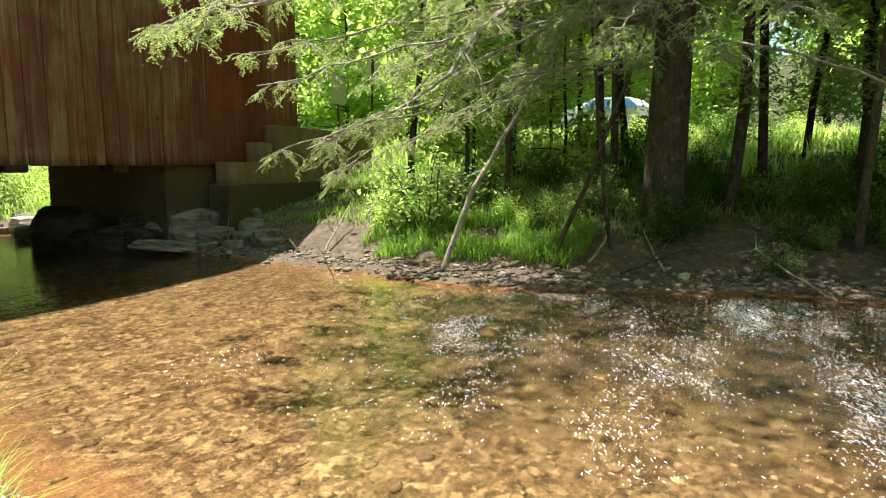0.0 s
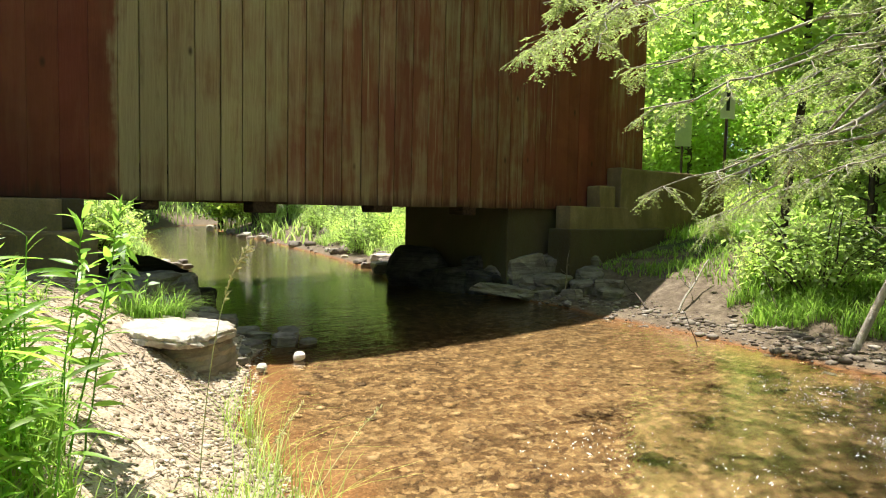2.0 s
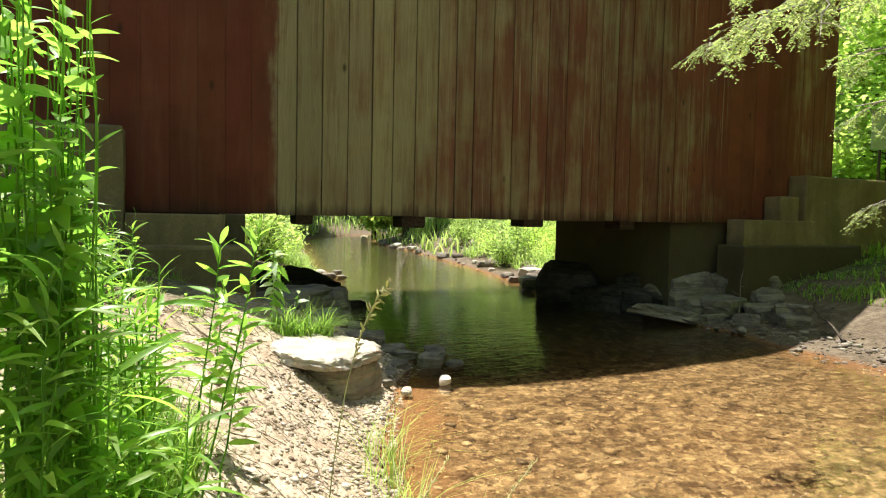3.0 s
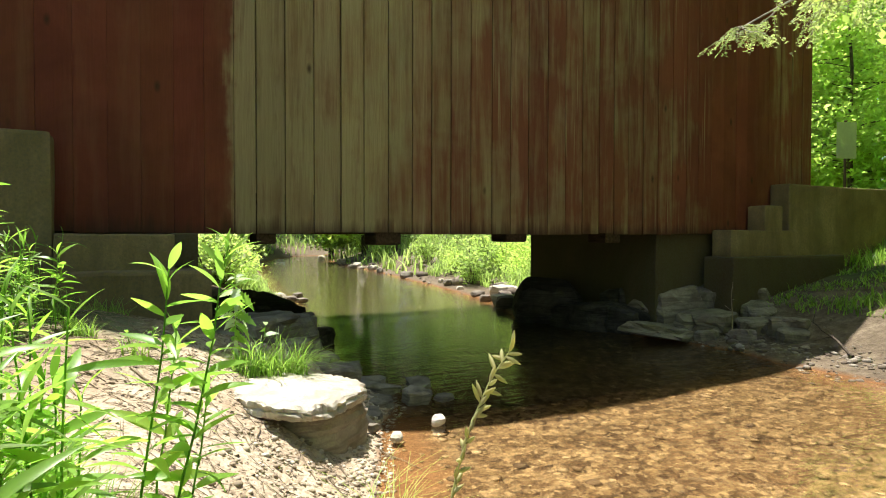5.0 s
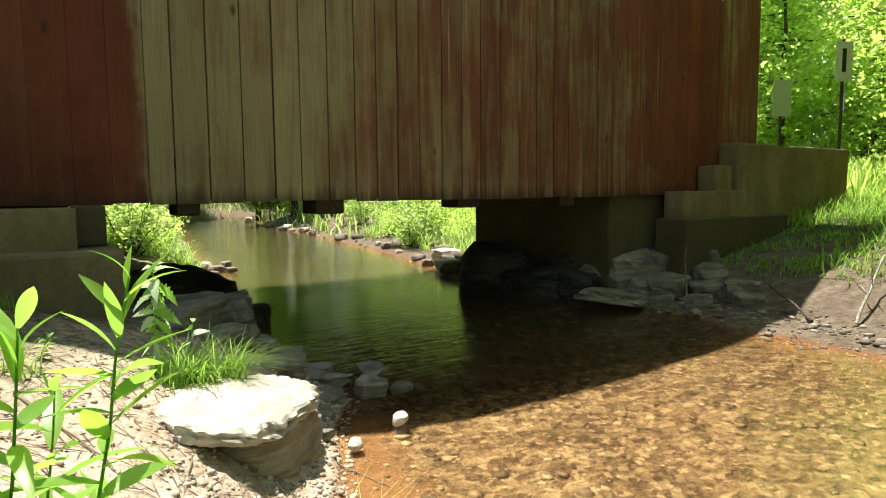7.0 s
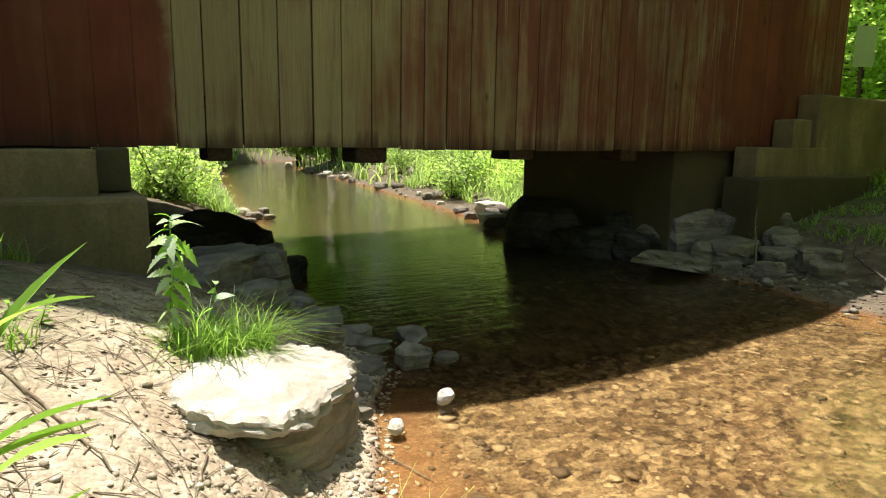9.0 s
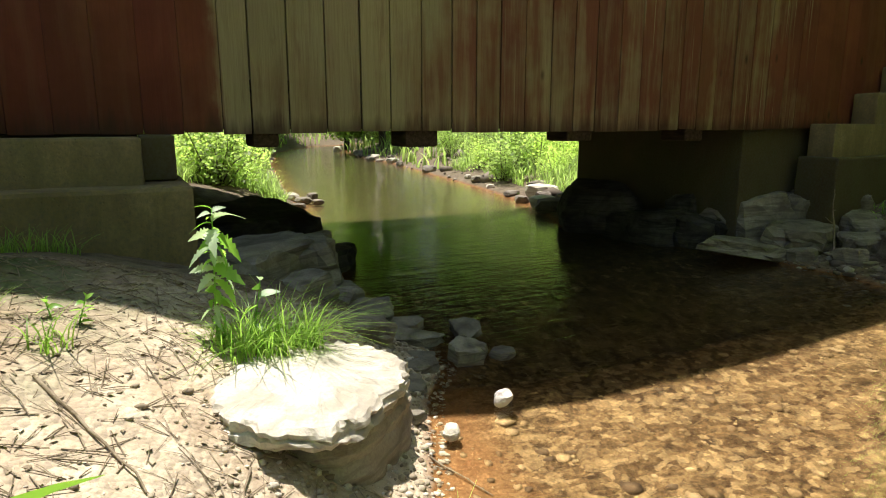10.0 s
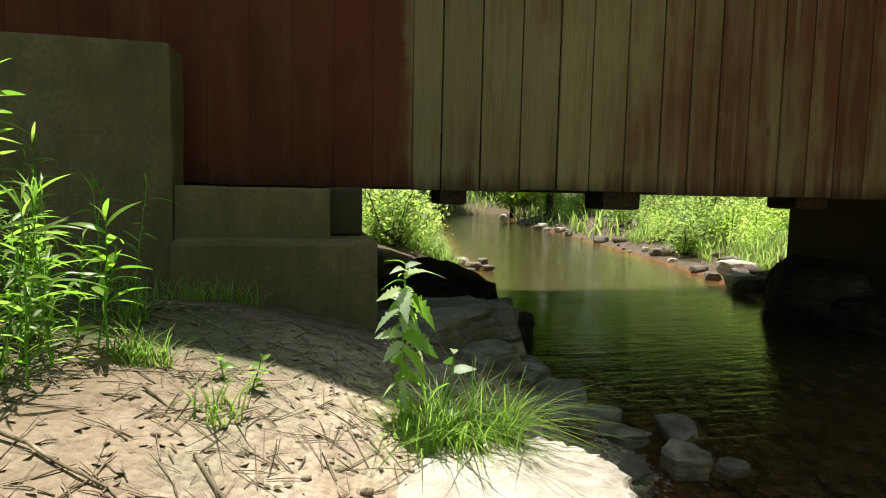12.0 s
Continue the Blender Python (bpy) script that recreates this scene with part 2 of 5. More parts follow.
    bw = n.place((1.0, 1.45, 0.0), source=bent_p.outputs[0])
    for scale, joint, amount in ((6.5, 0.07, 0.80), (17.0, 0.10, 0.62)):
        tone = n.t.nodes.new("ShaderNodeRGBToBW")
        n.t.links.new(n.voronoi(bw, scale, "F1", "Color"), tone.inputs[0])
        stone = n.ramp(tone.outputs[0], [(0.15, (0.022, 0.012, 0.006)), (0.38, (0.070, 0.037, 0.015)), (0.62, (0.16, 0.095, 0.040)), (0.86, (0.36, 0.24, 0.118))])
        bed = n.mix(0.42, bed, stone)
        edge_d = n.voronoi(bw, scale, "DISTANCE_TO_EDGE")
        bed = n.mix(n.math("MULTIPLY", n.ramp(edge_d, [(0.0, amount), (joint, 0.0)]), n.ramp(flakes, [(0.42, 1.0), (0.60, 0.15)])), bed, (0.030, 0.017, 0.008))
    rust = n.math("MULTIPLY", n.ramp(n.math("MULTIPLY_ADD", z, 1.0, 0.5), [(0.32, 0.0), (0.44, 0.6)]), n.ramp(n.math("MULTIPLY", sep.outputs[0], 0.1), [(0.26, 1.0), (0.40, 0.0)]))
    bed = n.mix(rust, bed, n.mix(n.ramp(small, [(0.35, 0.0), (0.65, 1.0)]), (0.10, 0.042, 0.015), (0.29, 0.145, 0.055)))
    # dark brown cobbles under the riffle, with the trees' shade painted in
    riffle = n.math("MULTIPLY", n.ramp(n.math("MULTIPLY_ADD", sep.outputs[1], -0.1, 0.5), [(0.02, 0.0), (0.30, 1.0)]),
                    n.ramp(n.math("MULTIPLY", sep.outputs[0], 0.1), [(0.22, 0.0), (0.50, 1.0)]))
    bed = n.mix(n.math("MULTIPLY", riffle, n.ramp(flakes, [(0.40, 0.9), (0.62, 0.35)])), bed, (0.030, 0.017, 0.009))
    # bed colour darkened to olive from the bridge on, for its shade and depth
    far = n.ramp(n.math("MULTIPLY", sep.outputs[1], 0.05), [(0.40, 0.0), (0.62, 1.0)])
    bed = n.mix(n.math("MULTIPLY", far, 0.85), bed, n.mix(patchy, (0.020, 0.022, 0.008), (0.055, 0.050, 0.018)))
    wet = n.mix(n.ramp(mid, [(0.3, 0.0), (0.7, 1.0)]), (0.13, 0.056, 0.020), (0.22, 0.11, 0.043))
    edge = n.mix(n.ramp(z, [(0.0, 0.0), (0.035, 1.0)]), wet, dry)
    below = n.ramp(n.math("MULTIPLY_ADD", z, 1.0, 0.5), [(0.36, 0.0), (0.47, 1.0)])
    col = n.mix(below, bed, edge)
    h = n.math("ADD", n.math("MULTIPLY", mid, 1.2), n.math("ADD", n.math("MULTIPLY", fine, 0.3), n.math("MULTIPLY", pebd, -0.6)))
    n.bump(h, 0.8, 0.02)
    return n.done(col, 0.92, 0.15)


m_ground = ground_material()


def water_material():
    n = Nodes("creek_water")
    p = n.place((1.0, 2.2, 1.0))
    sep = n.t.nodes.new("ShaderNodeSeparateXYZ")
    n.t.links.new(n.geo.outputs["Position"], sep.inputs[0])
    # riffle downstream of the shadow, calmer water by the bridge
    rif = n.math("MULTIPLY", n.ramp(n.math("MULTIPLY_ADD", sep.outputs[1], -0.1, 0.5), [(0.02, 0.0), (0.30, 1.0)]),
                 n.ramp(n.math("MULTIPLY", sep.outputs[0], 0.1), [(0.22, 0.0), (0.52, 1.0)]))
    w1 = n.noise(n.place((3.2, 11.0, 1.0)), 1.0, 4, 0.6, 0.5)
    w2 = n.noise(n.place((8.0, 15.0, 1.0)), 1.0, 4, 0.6, 0.6)
    pool = n.ramp(n.math("MULTIPLY", sep.outputs[1], 0.05), [(0.32, 0.0), (0.44, 1.0)])
    fine = n.noise(n.place((14.0, 34.0, 1.0)), 1.0, 3, 0.55, 0.4)
    lap = n.noise(n.place((2.4, 8.0, 1.0)), 1.0, 2, 0.5, 0.5)
    calm = n.math("ADD", n.math("MULTIPLY", n.math("ADD", w1, n.math("MULTIPLY", w2, 0.3)), 0.30), n.math("MULTIPLY", n.math("ADD", n.math("MULTIPLY", lap, 1.0), n.math("MULTIPLY", fine, 0.22)), pool))
    rough = n.math("ADD", n.noise(n.place((5.0, 7.0, 1.0)), 1.0, 5, 0.62, 1.0), n.math("MULTIPLY", w2, 0.6))
    chop = n.noise(n.place((13.0, 19.0, 1.0)), 1.0, 4, 0.6, 1.2)
    lumps = n.ramp(n.noise(n.place((0.8, 1.3, 1.0)), 1.0, 4, 0.6, 0.5), [(0.38, 0.25), (0.62, 1.0)])
    rif = n.math("MULTIPLY", rif, lumps)
    h = n.math("ADD", n.math("MULTIPLY", calm, 0.012), n.math("MULTIPLY", n.math("ADD", n.math("MULTIPLY", rough, 0.014), n.math("MULTIPLY", chop, 0.010)), rif))
    b = n.node("ShaderNodeBump", Strength=1.0, Distance=1.0)
    n.t.links.new(h, b.inputs["Height"])
    n.t.links.new(b.outputs[0], n.bsdf.inputs["Normal"])
    n.bsdf.inputs["Transmission Weight"].default_value = 1.0
    n.bsdf.inputs["IOR"].default_value = 1.33
    return n.done((0.89, 0.92, 0.79), 0.012, 0.5)


m_water = water_material()


def leaf_material(name, a, b, trans=0.5, rough=0.5):
    n = Nodes(name)
    r = n.geo.outputs["Random Per Island"]
    r = n.math("FRACT", n.math("ADD", r, n.info.outputs["Random"]))
    col = n.ramp(r, [(0.0, a), (0.6, tuple((x + y) / 2 for x, y in zip(a, b))), (1.0, b)])
    col = n.mix(n.ramp(n.noise(n.place(), 0.9, 3), [(0.35, 0.0), (0.7, 0.5)]), col, tuple(c * 0.6 for c in a))
    n.done(col, rough, 0.4)
    tr = n.node("ShaderNodeBsdfTranslucent")
    n.t.links.new(n.mix(1.0, col, (2.5, 2.6, 2.0), "MULTIPLY"), tr.inputs[0])
    mx = n.t.nodes.new("ShaderNodeMixShader")
    mx.inputs[0].default_value = trans
    n.t.links.new(n.bsdf.outputs[0], mx.inputs[1])
    n.t.links.new(tr.outputs[0], mx.inputs[2])
    n.t.links.new(mx.outputs[0], n.out.inputs[0])
    return n.mat


# sunny and shade greens put sun and shade into the leaf colour
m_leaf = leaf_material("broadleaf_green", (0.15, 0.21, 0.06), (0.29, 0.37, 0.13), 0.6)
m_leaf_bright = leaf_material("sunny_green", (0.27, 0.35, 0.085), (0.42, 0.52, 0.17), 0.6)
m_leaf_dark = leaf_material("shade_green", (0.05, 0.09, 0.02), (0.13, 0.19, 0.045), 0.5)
m_needle = leaf_material("hemlock_needles", (0.16, 0.20, 0.075), (0.36, 0.41, 0.18), 0.5)
m_grass = leaf_material("grass_green", (0.11, 0.20, 0.03), (0.26, 0.37, 0.08), 0.5)
m_grass_lime = leaf_material("lime_grass", (0.21, 0.31, 0.06), (0.38, 0.47, 0.15), 0.5)
m_leaf_new = leaf_material("fresh_leaf", (0.17, 0.33, 0.035), (0.31, 0.46, 0.09), 0.5, 0.35)
m_straw = leaf_material("pale_straw", (0.32, 0.29, 0.14), (0.45, 0.42, 0.22), 0.3)
m_weed = leaf_material("weed_green", (0.12, 0.25, 0.03), (0.24, 0.39, 0.08), 0.5, 0.35)
m_weed_pale = leaf_material("pale_leaf_underside", (0.30, 0.38, 0.24), (0.42, 0.50, 0.34), 0.3, 0.5)


def bark_material(name, a, b):
    n = Nodes(name)
    g = n.noise(n.place((14, 14, 4)), 1.0, 6, 0.7, 0.8)
    col = n.ramp(g, [(0.3, a), (0.65, b)])
    lich = n.noise(n.place(), 9, 5, 0.7)
    col = n.mix(n.ramp(lich, [(0.56, 0.0), (0.68, 0.7)]), col, tuple(min(1, c * 1.9 + 0.02) for c in b))
    n.bump(g, 0.8, 0.02)
    return n.done(col, 0.9, 0.2)


m_bark = bark_material("dark_bark", (0.03, 0.022, 0.015), (0.10, 0.08, 0.06))
m_bark_pale = bark_material("pale_lichen_bark", (0.17, 0.15, 0.115), (0.42, 0.38, 0.32))
m_twig = bark_material("dry_twig", (0.12, 0.085, 0.05), (0.30, 0.24, 0.17))


def plain_material(name, colour, rough=0.5, metal=0.0, spec=0.4):
    n = Nodes(name)
    f = n.noise(n.place(), 14, 5, 0.65)
    col = n.mix(n.ramp(f, [(0.3, 0.35), (0.7, 0.0)]), colour, tuple(c * 0.65 for c in colour))
    n.bsdf.inputs["Metallic"].default_value = metal
    return n.done(col, rough, spec)


m_steel = plain_material("galvanised_steel", (0.42, 0.43, 0.43), 0.5, 0.6)
m_sign_white = plain_material("weathered_sign_white", (0.62, 0.62, 0.58), 0.5)
m_post = plain_material("rusty_steel_post", (0.10, 0.06, 0.04), 0.7, 0.3)
m_car_white = plain_material("white_car_paint", (0.70, 0.72, 0.74), 0.25)
m_car_glass = plain_material("blue_tinted_glass", (0.10, 0.28, 0.50), 0.08, 0.0, 0.8)
m_tyre = plain_material("black_rubber", (0.02, 0.02, 0.02), 0.8)
m_roof = plain_material("weathered_roof", (0.10, 0.085, 0.07), 0.8)
m_reed = plain_material("dry_grass_stem", (0.36, 0.36, 0.15), 0.7)

# ---------------------------------------------------------------- the creek and its banks
XL = [(-60, -3.0), (-10, 0.3), (0, 1.0), (3.9, 1.23), (4.5, 1.41), (5.9, 1.61), (6.8, 2.0), (7.7, 2.4), (8.1, 2.7), (9.3, 2.85), (10.7, 2.85),
      (12.5, 3.2), (14, 3.25), (16.6, 3.9), (21, 4.6), (30, 6.2), (40, 8.5), (47, 11.5), (54, 18), (60, 30), (70, 55), (200, 300)]
XR = [(-60, 5.5), (-10, 9.4), (0, 8.3), (1.8, 7.6), (2.9, 7.15), (4.4, 7.1), (6.1, 7.46), (7.7, 7.5), (8.4, 7.75), (10.2, 7.7), (12.8, 7.2), (15, 8.2),
      (18.7, 9.0), (29, 10.8), (38, 11.6), (44, 14.5), (50, 21), (56, 34), (66, 60), (200, 320)]
LEFT = [(0, 0), (0.12, 0.06), (0.4, 0.19), (0.75, 0.42), (1.0, 0.56), (1.3, 0.68), (1.65, 0.78), (2.45, 0.96), (3.2, 1.08), (5, 1.40), (8, 1.8), (20, 2.3), (60, 5), (150, 26), (400, 60)]
RIGHT = [(0, 0), (0.25, 0.06), (0.9, 0.13), (1.3, 0.3), (1.9, 0.5), (3.2, 0.75), (6, 1.3), (10, 2.0), (16, 2.4), (60, 4.5), (150, 26), (400, 60)]


def ground_z(x, y):
    """The ground's height over the water."""
    a, b = float(lerp_table(y, XL)), float(lerp_table(y, XR))
    wig = 0.10 * noise.noise(Vector((x * 0.9, y * 0.9, 3.1))) + 0.05 * noise.noise(Vector((x * 3.1, y * 3.1, 7.7)))
    if x < a or x > b:
        d = (a - x) if x < a else (x - b)
        z = float(lerp_table(d, LEFT if x < a else RIGHT))
        if x < a:
            z *= float(lerp_table(y, [(0, 0.6), (3, 0.6), (6.3, 1.0), (8.2, 1.0), (9.2, 0.82), (20, 0.8)]))
        k = min(1.0, d / 0.8)
        z += k * (wig * 0.5 + 0.012 * noise.noise(Vector((x * 11, y * 11, 0.5)))) + min(d * 0.02, 0.8) * noise.noise(Vector((x * 0.13, y * 0.13, 9)))
        return max(z, 0.012 + 0.05 * min(d, 1))
    d = min(x - a, b - x)
    deep = 0.30 + (0.40 if 7.8 < y < 14 else 0.0)
    z = -deep * (1 - math.exp(-d / 0.9)) - 0.012
    return z + min(1, d / 0.6) * (0.05 * noise.noise(Vector((x * 1.6, y * 1.6, 4))) + 0.02 * noise.noise(Vector((x * 6, y * 6, 2))))


def axis(parts):
    out = []
    for a, b, step in parts:
        out += list(np.arange(a, b - step * 0.5, step))
    return np.array(out + [parts[-1][1]])


gx = axis([(-400, -100, 50), (-100, -20, 8), (-20, -4, 1.0), (-4, -1, 0.2), (-1, 3.6, 0.045), (3.6, 7.0, 0.14), (7.0, 9.2, 0.06), (9.2, 16, 0.25), (16, 40, 1.5), (40, 100, 8), (100, 400, 50)])
gy = axis([(-400, -60, 45), (-60, -10, 5), (-10, 0, 0.5), (0, 3.5, 0.12), (3.5, 10.0, 0.05), (10.0, 16, 0.12), (16, 32, 0.6), (32, 100, 4), (100, 400, 40)])
gv = [(x, y, ground_z(x, y)) for y in gy for x in gx]
nx = len(gx)
gf = [(j * nx + i, j * nx + i + 1, (j + 1) * nx + i + 1, (j + 1) * nx + i) for j in range(len(gy) - 1) for i in range(nx - 1)]
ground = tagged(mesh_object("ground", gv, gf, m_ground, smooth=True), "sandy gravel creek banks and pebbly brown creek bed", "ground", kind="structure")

wy = axis([(-60, -6, 6), (-6, 30, 0.75), (30, 64, 2)])
wv, wf = [], []
for y in wy:
    a, b = float(lerp_table(y, XL)) - 0.25, float(lerp_table(y, XR)) + 0.25
    for i in range(9):
        wv.append((a + (b - a) * i / 8, y, 0.0))
for j in range(len(wy) - 1):
    wf += [(j * 9 + i, j * 9 + i + 1, j * 9 + i + 10, j * 9 + i + 9) for i in range(8)]
water = tagged(mesh_object("water", wv, wf, m_water, smooth=True), "clear shallow rippling creek water over brown sediment", "water", kind="structure")
water.visible_shadow = False

# ---------------------------------------------------------------- the covered bridge
BY0, BY1, BZ, EAVE = 10.0, 15.3, 1.55, 7.18
BX0, BX1 = -3.2, 11.85
bridge = tagged(empty("covered_bridge", 5, 12.6, BZ), "covered bridge with worn red vertical board siding", "bridge")
binv = Matrix.Translation((-5, -12.6, -BZ))


def under(ob):
    """Hang ob, built in world places, under the bridge."""
    ob.parent = bridge
    ob.matrix_parent_inverse = binv
    return ob


SEAMS = [1.874, 2.191, 2.518, 2.838, 3.122, 3.434, 3.751, 4.019, 4.291, 4.587, 4.906, 5.199, 5.493, 5.815]
rb = random.Random(4)
x = SEAMS[0]
lefts = []
while x > BX0:
    lefts.append(x)
    x -= 0.235 if x > 1.7 else rb.uniform(0.29, 0.33)
x = SEAMS[-1]
rights = []
while x < BX1 - 0.15:
    x += rb.uniform(0.27, 0.32)
    rights.append(min(x, BX1))
edges = sorted(set(lefts + SEAMS + rights))
for a, b in zip(edges[:-1], edges[1:]):
    mid = (a + b) / 2
    gap = 0.002 if mid < 1.64 or 8.9 < mid < 10.7 else rb.uniform(0.011, 0.017)
    bm = bmesh.new()
    dz, dy = rb.uniform(-0.012, 0.012), rb.uniform(-0.004, 0.004)
    box(bm, a + gap / 2, b - gap / 2, BY0 + dy, BY0 + 0.026 + dy, BZ + dz, EAVE, 0.003)
    under(part("board", bm, m_siding, bridge))
# framing and inner lining behind the boards, the far wall, floor and roof
for nm, dims, mat, lab in (
        ("sill_beam", (BX0, BX1, BY0 + 0.04, BY0 + 0.26, BZ + 0.03, BZ + 0.33), m_timber, "dark timber sill"),
        ("sill_beam", (BX0, BX1, BY1 - 0.26, BY1 - 0.04, BZ + 0.03, BZ + 0.33), m_timber, "dark timber sill"),
        ("deck", (BX0, BX1, BY0 + 0.05, BY1 - 0.05, BZ + 0.36, BZ + 0.44), m_timber, "plank deck"),
        ("top_plate", (BX0, BX1, BY0 + 0.04, BY0 + 0.24, EAVE - 0.25, EAVE), m_timber, ""),
        ("far_siding", (BX0, BX1, BY1 - 0.026, BY1, BZ, EAVE), m_siding, "")):
    bm = bmesh.new()
    box(bm, *dims, 0.006)
    under(part(nm, bm, mat, bridge, lab))
# floor beams whose ends show below the siding
for a, b, z0 in ((1.88, 2.10, 1.43), (3.28, 3.62, 1.41), (5.16, 5.50, 1.44), (6.9, 7.2, 1.42), (9.3, 9.6, 1.42)):
    bm = bmesh.new()
    box(bm, a, b, BY0 + 0.03, BY0 + 0.42, z0, BZ + 0.36, 0.03)
    under(part("floor_beam", bm, m_timber, bridge, "dark timber floor beam end"))
# the roof
ridge_y, ridge_z, ov = (BY0 + BY1) / 2, EAVE + 1.7, 0.6
bm = bmesh.new()
for y_out, y_in in ((BY0 - ov, ridge_y), (BY1 + ov, ridge_y)):
    slope = 1.7 / (ridge_y - BY0)
    z_out = EAVE - ov * slope
    vs = [bm.verts.new(c) for c in ((BX0 - 0.5, y_out, z_out), (BX1 + 0.35, y_out, z_out), (BX1 + 0.35, y_in, ridge_z), (BX0 - 0.5, y_in, ridge_z),
                                   (BX0 - 0.5, y_out, z_out + 0.06), (BX1 + 0.35, y_out, z_out + 0.06), (BX1 + 0.35, y_in, ridge_z + 0.06), (BX0 - 0.5, y_in, ridge_z + 0.06))]
    for f in ((0, 1, 2, 3), (4, 5, 6, 7), (0, 1, 5, 4), (1, 2, 6, 5), (0, 3, 7, 4)):
        bm.faces.new([vs[i] for i in f])
bmesh.ops.recalc_face_normals(bm, faces=bm.faces)
under(part("roof", bm, m_roof, bridge, "weathered gable roof"))


# ---------------------------------------------------------------- concrete abutments
def rough_block(name, parent, x0, x1, y0, y1, z0, z1, amp=0.012, bevel=0.025, seed=0.0, mat=None):
    bm = bmesh.new()
    box(bm, x0, x1, y0, y1, z0, z1, bevel)
    bmesh.ops.subdivide_edges(bm, edges=[e for e in bm.edges if e.calc_length() > 0.25], cuts=5, use_grid_fill=True)
    for v in bm.verts:
        c = v.co
        d = noise.noise_vector(c * 2.1 + Vector((seed, 0, 0))) * amp + noise.noise_vector(c * 8 + Vector((seed, 3, 0))) * amp * 0.5
        v.co = c + d
    ob = part(name, bm, mat or m_concrete, parent)
    return ob


abut_l = tagged(empty("abutment"), "stepped mossy concrete abutment with a tall wing wall", "abutment", kind="structure")
rough_block("wing_wall", abut_l, -4.6, 0.0, 9.5, 9.97, 0.2, 2.44, 0.012, 0.03, 1.0)
rough_block("step", abut_l, 0.004, 1.0, 9.5, 9.96, 1.1, 1.535, 0.008, 0.02, 2.0)
rough_block("footing", abut_l, 0.006, 1.31, 9.28, 13.0, 0.1, 1.2, 0.012, 0.035, 3.0)
# seat and bearing take the concrete darkened for shade
rough_block("seat", abut_l, -2.5, 1.0, 10.06, 15.0, 0.3, 1.565, 0.012, 0.02, 4.0, m_concrete_shade)
rough_block("bearing", abut_l, 1.0, 1.24, 9.72, 10.1, 1.21, 1.545, 0.006, 0.015, 4.5, m_concrete_shade)
abut_r = tagged(empty("abutment"), "dark concrete abutment with steps and a sunlit wing wall", "abutment", kind="structure")
rough_block("wing_wall", abut_r, 10.58, 14.5, 9.62, 9.97, 0.3, 2.41, 0.012, 0.03, 5.0)
rough_block("step", abut_r, 9.1, 10.86, 9.60, 9.96, 1.1, 1.62, 0.008, 0.02, 6.0)
rough_block("footing", abut_r, 8.9, 11.8, 9.40, 9.95, 0.1, 1.2, 0.012, 0.03, 7.0, m_concrete_shade)
rough_block("pedestal", abut_r, 9.96, 10.42, 9.62, 9.95, 1.58, 2.03, 0.01, 0.03, 8.0)
rough_block("seat", abut_r, 8.0, 12.0, 10.1, 13.4, 0.0, 1.565, 0.012, 0.02, 9.0, m_concrete_shade)


# ---------------------------------------------------------------- plant helpers
def fast_mesh(name, verts, faces, mat, parent=None, smooth=False):
    """A mesh from numpy arrays of verts and equal-sided faces."""
    me = bpy.data.meshes.new(name)
    verts, faces = np.asarray(verts, np.float32), np.asarray(faces, np.int32)
    k = faces.shape[1]
    me.vertices.add(len(verts))
    me.vertices.foreach_set("co", verts.ravel())
    me.loops.add(faces.size)
    me.loops.foreach_set("vertex_index", faces.ravel())
    me.polygons.add(len(faces))
    me.polygons.foreach_set("loop_start", np.arange(0, faces.size, k, dtype=np.int32))
    if smooth:
        me.polygons.foreach_set("use_smooth", np.ones(len(faces), bool))
    me.update(calc_edges=True)
    me.materials.append(mat)
    ob = new(name, me)
    if parent:
        ob.parent = parent
    return ob


def unit(v):
    return v / np.maximum(np.linalg.norm(v, axis=-1, keepdims=True), 1e-9)


def leaf_cloud(points, size, rng, up=0.7, wide=0.3, spread=0.35):
    """Folded leaves at points: verts and triangles."""
    n = len(points)
    s = size * rng.uniform(1 - spread, 1 + spread, (n, 1))
    nrm = unit(rng.normal(size=(n, 3)) + np.array([0, 0, up * 2]))
    u = unit(np.cross(nrm, rng.normal(size=(n, 3))))
    v = np.cross(nrm, u)
    p = np.asarray(points)
    verts = np.stack([p - u * s * 0.5, p + v * s * wide + nrm * s * 0.08, p + u * s * 0.5 - nrm * s * 0.08, p - v * s * wide + nrm * s * 0.08], 1).reshape(-1, 3)
    base = np.arange(n)[:, None] * 4
    faces = np.concatenate([base + np.array([0, 1, 2]), base + np.array([0, 2, 3])], 1).reshape(-1, 3)
    return verts, faces


def tube(path, radii, sides=6):
    """A tapered tube along a path: verts and quads."""
    path, n = np.asarray(path, float), len(path)
    tang = unit(np.gradient(path, axis=0))
    ref = np.array([0.31, 0.95, 0.1])
    a = unit(np.cross(tang, ref))
    b = np.cross(tang, a)
    ang = np.linspace(0, 2 * np.pi, sides, endpoint=False)
    ring = path[:, None] + np.asarray(radii)[:, None, None] * (np.cos(ang)[None, :, None] * a[:, None] + np.sin(ang)[None, :, None] * b[:, None])
    faces = []
    for i in range(n - 1):
        for j in range(sides):
            k = (j + 1) % sides
            faces.append((i * sides + j, i * sides + k, (i + 1) * sides + k, (i + 1) * sides + j))
    return ring.reshape(-1, 3), np.array(faces)


def join(parts):
    vs, fs, o = [], [], 0
    for v, f in parts:
        vs.append(v)
        fs.append(f + o)
        o += len(v)
    return np.concatenate(vs), np.concatenate(fs)


